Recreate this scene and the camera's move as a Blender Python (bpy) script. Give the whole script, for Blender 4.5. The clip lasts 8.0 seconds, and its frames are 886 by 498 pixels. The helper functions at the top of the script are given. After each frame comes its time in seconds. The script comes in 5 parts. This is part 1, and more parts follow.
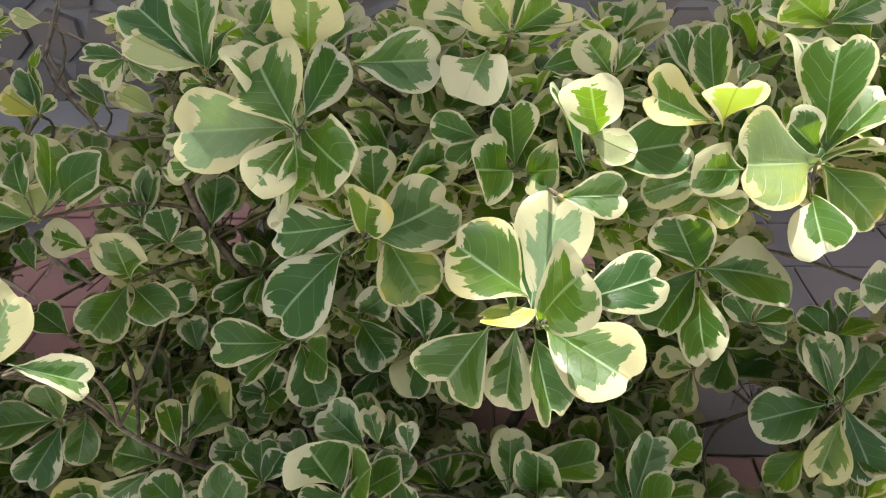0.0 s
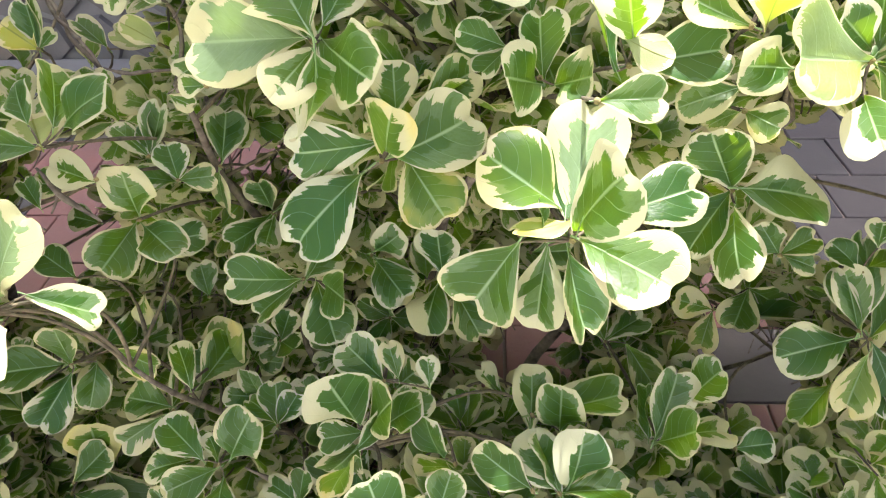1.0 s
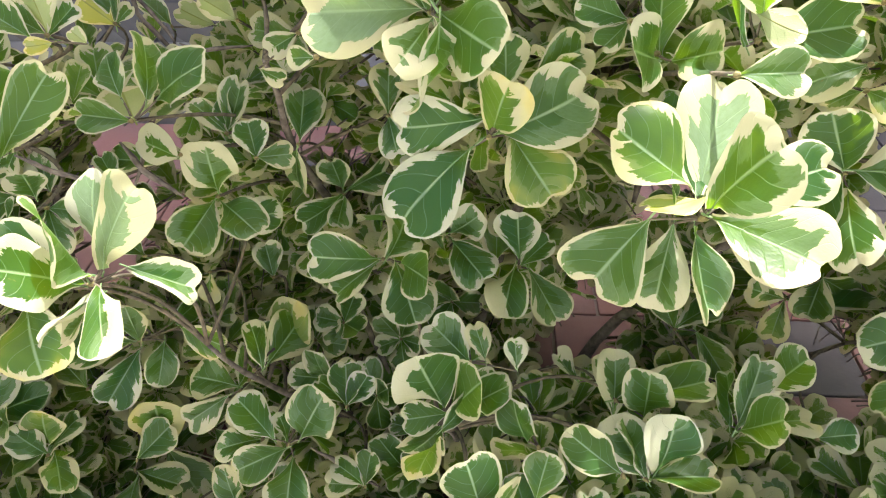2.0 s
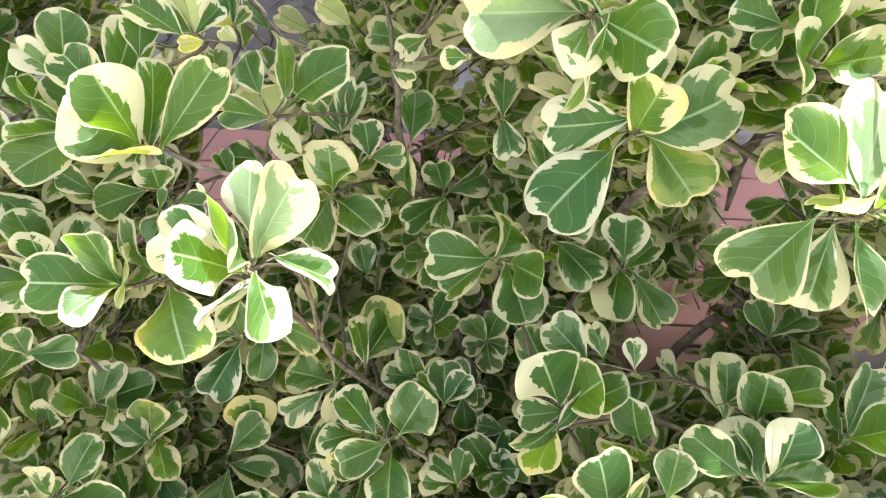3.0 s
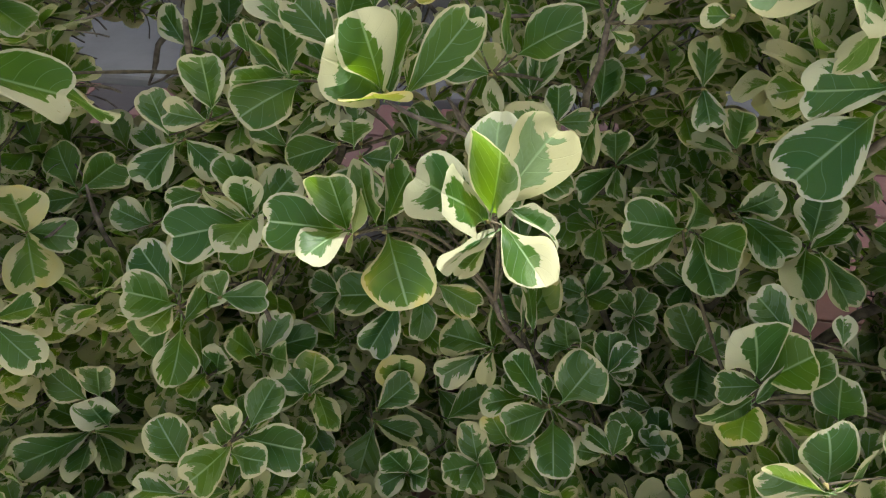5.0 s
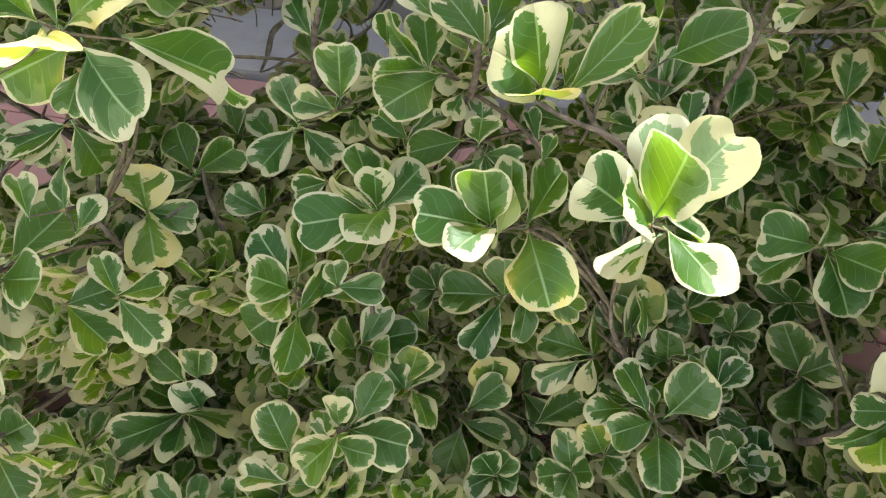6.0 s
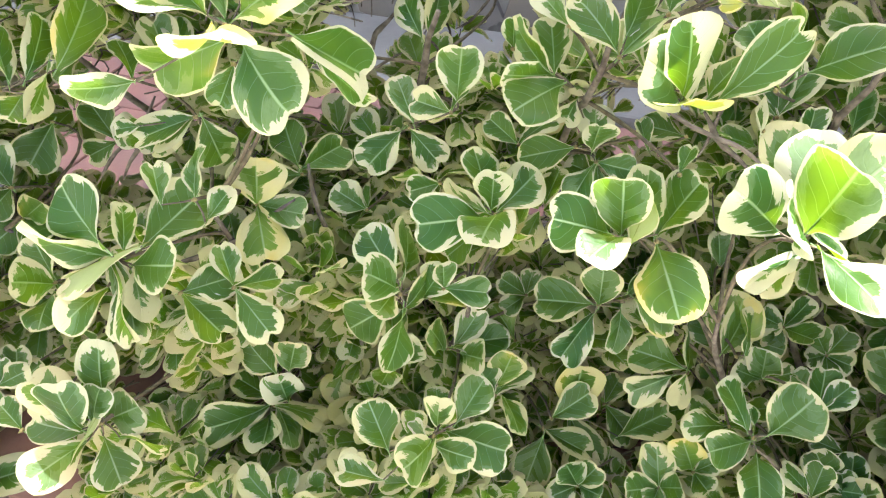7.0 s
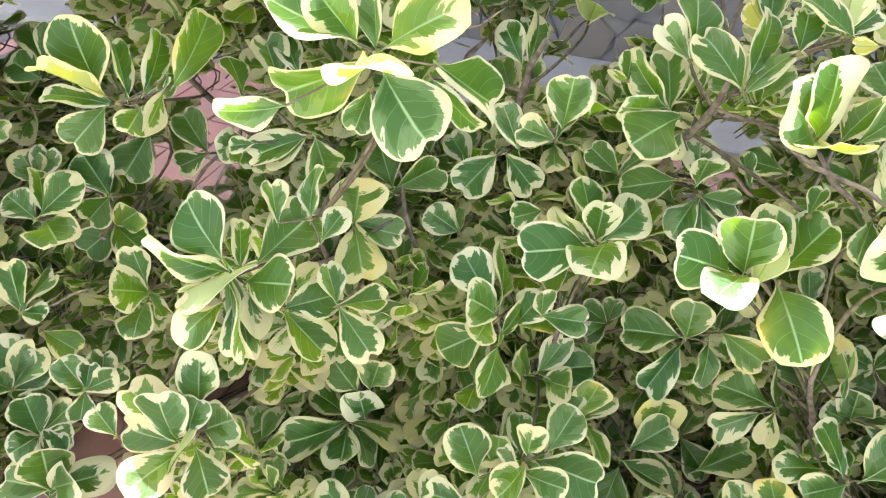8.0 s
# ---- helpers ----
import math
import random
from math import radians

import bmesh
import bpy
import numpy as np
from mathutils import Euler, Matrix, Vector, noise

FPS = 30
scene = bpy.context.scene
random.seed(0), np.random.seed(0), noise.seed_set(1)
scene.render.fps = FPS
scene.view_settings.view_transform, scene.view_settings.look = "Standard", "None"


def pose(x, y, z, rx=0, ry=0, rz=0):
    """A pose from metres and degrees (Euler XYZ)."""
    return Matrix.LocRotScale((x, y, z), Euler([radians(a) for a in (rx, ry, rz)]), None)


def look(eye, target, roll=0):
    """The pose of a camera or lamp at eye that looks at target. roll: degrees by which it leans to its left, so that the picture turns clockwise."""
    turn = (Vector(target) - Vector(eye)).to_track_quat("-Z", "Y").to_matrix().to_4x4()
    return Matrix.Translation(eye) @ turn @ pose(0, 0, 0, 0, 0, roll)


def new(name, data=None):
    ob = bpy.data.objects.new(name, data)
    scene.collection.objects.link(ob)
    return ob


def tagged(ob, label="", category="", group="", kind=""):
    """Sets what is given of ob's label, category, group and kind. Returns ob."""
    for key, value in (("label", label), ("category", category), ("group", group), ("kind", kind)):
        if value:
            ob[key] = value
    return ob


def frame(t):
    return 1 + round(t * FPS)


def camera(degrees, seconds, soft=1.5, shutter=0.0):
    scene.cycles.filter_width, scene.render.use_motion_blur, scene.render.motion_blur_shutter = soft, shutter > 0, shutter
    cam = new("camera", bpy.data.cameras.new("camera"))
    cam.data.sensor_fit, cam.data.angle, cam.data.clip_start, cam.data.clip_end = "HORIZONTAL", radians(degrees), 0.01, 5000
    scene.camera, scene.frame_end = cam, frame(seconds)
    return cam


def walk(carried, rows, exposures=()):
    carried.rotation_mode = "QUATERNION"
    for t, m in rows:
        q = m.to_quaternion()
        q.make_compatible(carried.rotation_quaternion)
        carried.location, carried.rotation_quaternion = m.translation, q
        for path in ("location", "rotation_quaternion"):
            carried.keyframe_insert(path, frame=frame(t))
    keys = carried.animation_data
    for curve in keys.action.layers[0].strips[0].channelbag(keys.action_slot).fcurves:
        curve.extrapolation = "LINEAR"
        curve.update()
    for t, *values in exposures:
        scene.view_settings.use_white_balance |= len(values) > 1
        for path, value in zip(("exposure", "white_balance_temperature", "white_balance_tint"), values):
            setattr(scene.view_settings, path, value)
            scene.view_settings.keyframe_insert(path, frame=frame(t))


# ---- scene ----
cam = camera(67.2, 8.0, soft=1.1)
PATH = [
    (0, (0.0863, 0.0714, 0.9215), (-0.0044, 1.6657, -0.2827), -1.39),
    (0.5, (0.0731, 0.0645, 0.8973), (-0.0242, 1.6215, -0.3543), -1.48),
    (1, (0.0675, 0.0637, 0.8810), (-0.0224, 1.6033, -0.3924), -1.85),
    (1.5, (0.0407, 0.0629, 0.8714), (-0.0539, 1.5875, -0.4196), -1.81),
    (1.7, (0.0237, 0.0631, 0.8710), (-0.0819, 1.5842, -0.4232), -1.67),
    (2.8, (-0.0727, 0.0383, 0.8671), (-0.2349, 1.5755, -0.4020), -1.84),
    (3, (-0.0912, 0.0347, 0.8702), (-0.2727, 1.5763, -0.3911), -1.69),
    (3.5, (-0.1351, 0.0242, 0.8725), (-0.3403, 1.5671, -0.3834), -1.41),
    (4, (-0.1643, 0.0158, 0.8652), (-0.3912, 1.5330, -0.4179), -1.21),
    (4.5, (-0.2034, 0.0031, 0.8602), (-0.4694, 1.5190, -0.4170), -1.02),
    (4.7, (-0.2187, -0.0002, 0.8585), (-0.4945, 1.5080, -0.4257), -1.08),
    (5.8, (-0.3114, -0.0172, 0.8441), (-0.6457, 1.4805, -0.4385), 0.11),
    (6, (-0.3369, -0.0217, 0.8459), (-0.6930, 1.4772, -0.4294), 0.61),
    (6.5, (-0.3860, -0.0345, 0.8440), (-0.7813, 1.4597, -0.4252), 1.19),
    (7, (-0.4162, -0.0444, 0.8440), (-0.8537, 1.4416, -0.4210), 1.41),
    (7.5, (-0.4486, -0.0569, 0.8430), (-0.9096, 1.4304, -0.4122), 2.01),
    (8, (-0.4953, -0.0626, 0.8524), (-0.9984, 1.4252, -0.3858), 2.45),
]
EXPOSURE = [  # seconds, stops, kelvin, tint
    (0.0, 1.48, 6420, 13), (0.5, 2.11, 6420, 13), (1.0, 2.26, 6420, 13), (1.7, 2.15, 6390, 13), (2.8, 2.45, 6360, 12),
    (3.5, 2.75, 6360, 12), (3.8, 2.48, 6400, 8), (4.2, 1.83, 6350, 6), (4.7, 1.26, 6350, 6), (5.8, 1.61, 6350, 6),
    (6.2, 2.32, 6290, 8), (6.6, 2.62, 6290, 8), (7.0, 2.66, 6290, 8), (7.5, 2.77, 6290, 8), (8.0, 2.69, 6290, 8),
]
walk(cam, [(t, look(eye, target, roll)) for t, eye, target, roll in PATH], EXPOSURE)

# ---- light ----
# The sun stands beyond the garden wall, whose unseen top is set to shade all but the outermost twigs.
SUN_ELEVATION, SUN_AZIMUTH = 72.0, 14.0  # azimuth: degrees from +y towards +x
sun_way = Vector((math.sin(radians(SUN_AZIMUTH)) * math.cos(radians(SUN_ELEVATION)),
                  math.cos(radians(SUN_AZIMUTH)) * math.cos(radians(SUN_ELEVATION)), math.sin(radians(SUN_ELEVATION))))
world = bpy.data.worlds.new("sky")
scene.world = world
world.use_nodes = True
sky = world.node_tree.nodes.new("ShaderNodeTexSky")
sky.sky_type, sky.sun_disc = "NISHITA", False
sky.air_density, sky.dust_density, sky.ozone_density = 0.8, 5.0, 0.6
sky.sun_elevation, sky.sun_rotation = radians(SUN_ELEVATION), radians(SUN_AZIMUTH)
background = world.node_tree.nodes["Background"]
background.inputs["Strength"].default_value = 0.092
world.node_tree.links.new(sky.outputs["Color"], background.inputs["Color"])
sun_data = bpy.data.lights.new("sun", "SUN")
sun_data.energy, sun_data.angle, sun_data.color = 4.8, radians(0.5), (1.0, 0.96, 0.90)
sun = new("sun", sun_data)
sun.matrix_world = look(sun_way * 20, (0, 0, 0))


# ---- materials ----
def material(name):
    mat = bpy.data.materials.new(name)
    mat.use_nodes = True
    return mat, mat.node_tree, mat.node_tree.nodes["Principled BSDF"]


def node(tree, kind, **inputs):
    n = tree.nodes.new(kind)
    for key, value in inputs.items():
        slot = n.inputs[int(key[1:])] if key[0] == "i" and key[1:].isdigit() else n.inputs[key]
        if isinstance(value, bpy.types.NodeSocket):
            tree.links.new(value, slot)
        else:
            slot.default_value = value
    return n


def maths(tree, how, a, b=0.0, c=0.0):
    n = node(tree, "ShaderNodeMath", i0=a, i1=b, i2=c)
    n.operation = how
    return n.outputs[0]


def ramp(tree, value, low, high, to_low=0.0, to_high=1.0):
    n = node(tree, "ShaderNodeMapRange", i0=value, i1=low, i2=high, i3=to_low, i4=to_high)
    return n.outputs[0]


def mix(tree, factor, a, b):
    n = tree.nodes.new("ShaderNodeMix")
    n.data_type = "RGBA"
    for slot, value in ((n.inputs[0], factor), (n.inputs[6], a), (n.inputs[7], b)):
        if isinstance(value, bpy.types.NodeSocket):
            tree.links.new(value, slot)
        else:
            slot.default_value = (*value, 1) if isinstance(value, tuple) else value
    return n.outputs[2]


def noise_at(tree, vector, scale, detail=2.0, rough=0.5):
    n = node(tree, "ShaderNodeTexNoise", Scale=scale, Detail=detail, Roughness=rough)
    if vector is not None:
        tree.links.new(vector, n.inputs["Vector"])
    return n.outputs[0]


def combine(tree, x, y, z):
    return node(tree, "ShaderNodeCombineXYZ", X=x, Y=y, Z=z).outputs[0]


def leaf_material(name, joined, underside=False):
    """Green heart with a ragged cream border; cream share and yellowness come from the object's colour, or from the tone of joined leaves."""
    mat, tree, bsdf = material(name)
    uv = node(tree, "ShaderNodeUVMap")
    uv.uv_map = "leaf"
    xy = node(tree, "ShaderNodeSeparateXYZ", i0=uv.outputs[0])
    side = maths(tree, "MULTIPLY_ADD", xy.outputs[0], 2.0, -1.0)
    v, u = maths(tree, "ABSOLUTE", side), xy.outputs[1]
    if joined:
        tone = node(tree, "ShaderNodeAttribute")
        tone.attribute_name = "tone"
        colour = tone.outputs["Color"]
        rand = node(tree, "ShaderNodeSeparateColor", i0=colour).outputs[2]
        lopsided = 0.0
    else:
        info = tree.nodes.new("ShaderNodeObjectInfo")
        colour, rand = info.outputs["Color"], info.outputs["Random"]
        lopsided = maths(tree, "MULTIPLY", maths(tree, "MULTIPLY_ADD", info.outputs["Alpha"], 2.0, -1.0), side)
    parts = node(tree, "ShaderNodeSeparateColor", i0=colour)
    cream_share, yellowness = parts.outputs[0], parts.outputs[1]
    half = maths(tree, "MULTIPLY", maths(tree, "SIGN", side), 3.7)
    patch = noise_at(tree, combine(tree, maths(tree, "MULTIPLY", u, 1.8), side, maths(tree, "MULTIPLY_ADD", rand, 53.0, 23.0)), 1.0, 2.0)
    yellowness = maths(tree, "MULTIPLY", yellowness, ramp(tree, patch, 0.38, 0.60, 0.40, 1.25))
    vein = maths(tree, "SUBTRACT", u, maths(tree, "MULTIPLY", maths(tree, "POWER", v, 1.25), 0.36))
    seed = maths(tree, "MULTIPLY", rand, 91.0)
    ragged = noise_at(tree, combine(tree, maths(tree, "MULTIPLY", vein, 7.5), maths(tree, "MULTIPLY_ADD", v, 1.5, half), seed), 1.0, 4.0, 0.6)
    broad = noise_at(tree, combine(tree, maths(tree, "MULTIPLY", u, 2.0), side, maths(tree, "ADD", seed, 40.0)), 1.0, 1.0)
    # the blade is marked sector by sector, between one side vein and the next
    bowed = maths(tree, "ADD", maths(tree, "MULTIPLY", vein, 5.6), maths(tree, "MULTIPLY", broad, 1.2))
    sector = node(tree, "ShaderNodeTexWhiteNoise", Vector=combine(tree, maths(tree, "FLOOR", bowed), half, seed))
    sectors = node(tree, "ShaderNodeSeparateColor", i0=sector.outputs["Color"])
    margin = maths(tree, "MAXIMUM", maths(tree, "POWER", v, 1.15), maths(tree, "POWER", u, 3.2))
    wavy = maths(tree, "ADD", maths(tree, "MULTIPLY_ADD", ragged, 0.62, -0.31), maths(tree, "MULTIPLY_ADD", broad, 0.8, -0.4))
    wavy = maths(tree, "ADD", wavy, maths(tree, "MULTIPLY_ADD", sectors.outputs[0], 0.40, -0.20))
    flecks = noise_at(tree, combine(tree, maths(tree, "MULTIPLY", vein, 26.0), maths(tree, "MULTIPLY_ADD", v, 7.0, half), seed), 1.0, 3.0, 0.7)
    depth = maths(tree, "ADD", maths(tree, "ADD", margin, wavy), maths(tree, "MULTIPLY_ADD", flecks, 0.20, -0.10))
    edge = maths(tree, "SUBTRACT", 1.04, maths(tree, "MULTIPLY", cream_share, 0.92))
    over = maths(tree, "MULTIPLY_ADD", lopsided, 0.95, maths(tree, "SUBTRACT", depth, edge))
    rim = ramp(tree, maths(tree, "ADD", margin, maths(tree, "MULTIPLY_ADD", ragged, 0.22, -0.11)), 0.87, 0.90)
    cream = maths(tree, "MAXIMUM", ramp(tree, over, -0.012, 0.012), rim)
    lean = maths(tree, "MULTIPLY_ADD", maths(tree, "FRACT", maths(tree, "MULTIPLY", rand, 7.0)), 0.62, -0.16)
    reach = maths(tree, "ADD", lean, maths(tree, "MULTIPLY_ADD", sectors.outputs[1], 0.50, -0.25))
    grey = maths(tree, "MULTIPLY", ramp(tree, maths(tree, "ADD", over, reach), -0.025, 0.03), 0.80)
    rib = ramp(tree, v, 0.016, 0.055, 1.0, 0.0)
    lines = maths(tree, "ABSOLUTE", maths(tree, "SUBTRACT", maths(tree, "FRACT", bowed), 0.5))
    lateral = ramp(tree, maths(tree, "SUBTRACT", 0.5, lines), 0.0, 0.04, 0.50, 0.0)
    veins = maths(tree, "MAXIMUM", maths(tree, "MULTIPLY", rib, 0.95), lateral)
    fine = noise_at(tree, combine(tree, maths(tree, "MULTIPLY", u, 30.0), maths(tree, "MULTIPLY", side, 18.0), seed), 1.0, 3.0)
    if underside:
        green = mix(tree, fine, (0.30, 0.35, 0.17), (0.38, 0.41, 0.22))
        green = mix(tree, yellowness, green, (0.40, 0.38, 0.06))
        white = mix(tree, yellowness, (0.52, 0.50, 0.30), (0.62, 0.55, 0.16))
        ribbed = mix(tree, rib, mix(tree, maths(tree, "MULTIPLY", cream, 0.8), green, white), (0.20, 0.19, 0.07))
    else:
        # inner leaves are more olive, their border yellower, and lightened to offset the shade there
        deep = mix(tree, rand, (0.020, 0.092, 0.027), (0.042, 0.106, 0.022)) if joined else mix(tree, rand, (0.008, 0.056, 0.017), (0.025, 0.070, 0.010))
        green = mix(tree, grey, deep, (0.104, 0.168, 0.086))
        green = mix(tree, ramp(tree, sectors.outputs[2], 0.45, 1.0, 0.0, 0.32), green, (0.055, 0.125, 0.042))
        green = mix(tree, ramp(tree, flecks, 0.40, 0.68, 0.0, 0.42), green, (0.012, 0.055, 0.010))
        green = mix(tree, yellowness, green, mix(tree, grey, (0.090, 0.170, 0.022), (0.20, 0.26, 0.07)))
        if not joined:
            # sheen on marked leaves is painted as a paler green
            painted_sheen = maths(tree, "MULTIPLY", parts.outputs[2], ramp(tree, flecks, 0.30, 0.62, 0.95, 0.70))
            green = mix(tree, painted_sheen, green, mix(tree, yellowness, (0.19, 0.27, 0.15), (0.25, 0.30, 0.09)))
        green = mix(tree, maths(tree, "MULTIPLY", veins, 0.75), green, (0.30, 0.42, 0.22))
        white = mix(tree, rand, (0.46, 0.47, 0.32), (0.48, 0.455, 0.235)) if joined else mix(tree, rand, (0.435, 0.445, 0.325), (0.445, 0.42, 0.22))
        white = mix(tree, yellowness, white, (0.52, 0.47, 0.18))
        white = mix(tree, maths(tree, "MULTIPLY", fine, 0.35), white, (0.36, 0.40, 0.235))
        ribbed = mix(tree, cream, green, white)
    rust = maths(tree, "MULTIPLY", maths(tree, "MULTIPLY", ramp(tree, patch, 0.56, 0.66), ramp(tree, margin, 0.45, 0.85)), ramp(tree, yellowness, 0.55, 0.85))
    ribbed = mix(tree, maths(tree, "MULTIPLY", rust, 0.45), ribbed, (0.50, 0.37, 0.05))
    spots = noise_at(tree, combine(tree, maths(tree, "MULTIPLY", u, 9.0), maths(tree, "MULTIPLY", side, 6.0), maths(tree, "ADD", seed, 5.0)), 1.0, 2.0)
    ribbed = mix(tree, ramp(tree, spots, 0.735, 0.77, 0.0, 0.6), ribbed, (0.20, 0.15, 0.045))
    tree.links.new(ribbed, bsdf.inputs["Base Color"])
    bsdf.inputs["Roughness"].default_value = 0.62 if underside else 0.36
    tree.links.new(ramp(tree, fine, 0.2, 0.8, 0.5, 0.72) if underside else ramp(tree, fine, 0.2, 0.8, 0.33, 0.50), bsdf.inputs["Roughness"])
    bsdf.inputs["Specular IOR Level"].default_value = 0.2 if underside else 0.28
    relief = maths(tree, "ADD", maths(tree, "MULTIPLY", veins, -0.5), maths(tree, "MULTIPLY", fine, 0.25))
    bump = node(tree, "ShaderNodeBump", Strength=0.55, Distance=0.0018, Height=relief)
    tree.links.new(bump.outputs[0], bsdf.inputs["Normal"])
    lit = mix(tree, 0.82, ribbed, mix(tree, cream, (0.26, 0.45, 0.006), (0.68, 0.66, 0.40)))
    glow = node(tree, "ShaderNodeBsdfTranslucent", Color=lit)
    # inner leaves pass more light, to brighten the inside of the shrub
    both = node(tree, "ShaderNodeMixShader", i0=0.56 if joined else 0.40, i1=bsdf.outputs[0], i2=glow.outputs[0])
    tree.links.new(both.outputs[0], tree.nodes["Material Output"].inputs["Surface"])
    return mat


def bark_material(name, base, pale, scale):
    mat, tree, bsdf = material(name)
    spot = node(tree, "ShaderNodeTexCoord").outputs["Object"]
    coarse, grain = noise_at(tree, spot, scale, 4.0), noise_at(tree, spot, scale * 5, 3.0)
    tree.links.new(mix(tree, ramp(tree, coarse, 0.35, 0.65), base, pale), bsdf.inputs["Base Color"])
    bsdf.inputs["Roughness"].default_value = 0.85
    bump = node(tree, "ShaderNodeBump", Strength=0.6, Distance=0.002, Height=maths(tree, "ADD", coarse, grain))
    tree.links.new(bump.outputs[0], bsdf.inputs["Normal"])
    return mat


def mineral_material(name, colours, scale, rough, relief=0.004, per_piece=0.35):
    """Stone, concrete or fired clay: two colours by piece, stains and grain."""
    mat, tree, bsdf = material(name)
    info = tree.nodes.new("ShaderNodeObjectInfo")
    spot = node(tree, "ShaderNodeNewGeometry").outputs["Position"]
    stain, grain = noise_at(tree, spot, scale, 5.0, 0.6), noise_at(tree, spot, scale * 14, 4.0, 0.7)
    base = mix(tree, info.outputs["Random"], colours[0], colours[1])
    base = mix(tree, ramp(tree, stain, 0.4, 0.72, 0.0, 0.75), base, colours[2])
    base = mix(tree, ramp(tree, grain, 0.35, 0.75, 0.0, per_piece), base, colours[3])
    tree.links.new(base, bsdf.inputs["Base Color"])
    tree.links.new(ramp(tree, grain, 0.3, 0.7, rough - 0.1, rough + 0.1), bsdf.inputs["Roughness"])
    bump = node(tree, "ShaderNodeBump", Strength=0.5, Distance=relief, Height=maths(tree, "ADD", maths(tree, "MULTIPLY", stain, 0.5), maths(tree, "MULTIPLY", grain, 0.5)))
    tree.links.new(bump.outputs[0], bsdf.inputs["Normal"])
    return mat


LEAF = leaf_material("variegated leaf", False)
LEAF_BACK = leaf_material("leaf underside", False, True)
LEAF_MASS = leaf_material("lightened inner foliage", True)
BARK = bark_material("grey brown bark", (0.055, 0.044, 0.034), (0.150, 0.125, 0.100), 90)
TWIG = bark_material("young twig bark", (0.055, 0.046, 0.028), (0.125, 0.102, 0.062), 120)
BUD_SKIN = bark_material("olive bud scale", (0.16, 0.14, 0.045), (0.26, 0.21, 0.09), 300)
PAVER = mineral_material("red clay paver", [(0.30, 0.135, 0.120), (0.26, 0.130, 0.122), (0.21, 0.140, 0.130), (0.33, 0.215, 0.195)], 6, 0.78)
GREY_PAVER = mineral_material("dark grey paver", [(0.105, 0.09, 0.092), (0.09, 0.085, 0.088), (0.07, 0.066, 0.068), (0.14, 0.125, 0.125)], 6, 0.78)
JOINT = mineral_material("paver joint sand", [(0.26, 0.20, 0.18), (0.27, 0.21, 0.19), (0.19, 0.15, 0.14), (0.34, 0.28, 0.25)], 9, 0.95)
CONCRETE = mineral_material("pale concrete", [(0.23, 0.225, 0.225), (0.23, 0.225, 0.225), (0.16, 0.155, 0.155), (0.29, 0.285, 0.285)], 5, 0.8, 0.002)
STONE = mineral_material("grey cladding stone", [(0.075, 0.085, 0.105), (0.15, 0.125, 0.10), (0.12, 0.12, 0.13), (0.19, 0.17, 0.15)], 4, 0.75, 0.006)
MORTAR = mineral_material("pale mortar", [(0.20, 0.20, 0.21), (0.20, 0.20, 0.21), (0.14, 0.14, 0.15), (0.26, 0.26, 0.26)], 8, 0.9)
# bright coat for the added unseen wall, to throw sunlight at the leaves
RENDER = mineral_material("bright bounce render", [(0.72, 0.73, 0.71), (0.72, 0.73, 0.71), (0.64, 0.65, 0.63), (0.76, 0.77, 0.75)], 2, 0.9)
# pale so that the wall's unseen upper face throws light into the shrubs
PAINT = mineral_material("pale wall paint", [(0.74, 0.71, 0.65), (0.74, 0.71, 0.65), (0.66, 0.63, 0.57), (0.77, 0.75, 0.70)], 2, 0.9)
# unseen ground, brightened to bounce light up into the shrubs
EARTH = mineral_material("pale bounce ground", [(0.42, 0.42, 0.38), (0.44, 0.43, 0.39), (0.36, 0.36, 0.32), (0.50, 0.49, 0.45)], 3, 0.95)


# ---- shapes ----
def part(name, mesh, parent=None, label="", kind=""):
    ob = new(name, mesh)
    ob.parent = parent
    return tagged(ob, label, kind=kind)


def mesh_of(name, bm, mat, smooth=False):
    mesh = bpy.data.meshes.new(name)
    bm.to_mesh(mesh)
    bm.free()
    mesh.materials.append(mat)
    if smooth:
        mesh.shade_smooth()
    return mesh


def box_mesh(name, size, mat, bevel=0.0, wobble=0.0, low=0.0):
    """A block standing on z = low, with softened edges."""
    bm = bmesh.new()
    bmesh.ops.create_cube(bm, size=1)
    for v in bm.verts:
        v.co = Vector((v.co.x * size[0], v.co.y * size[1], (v.co.z + 0.5) * size[2] + low))
        v.co += Vector([random.uniform(-wobble, wobble) for _ in range(3)])
    if bevel:
        bmesh.ops.bevel(bm, geom=bm.edges[:], offset=bevel, segments=2, affect="EDGES", profile=0.6)
    return mesh_of(name, bm, mat)


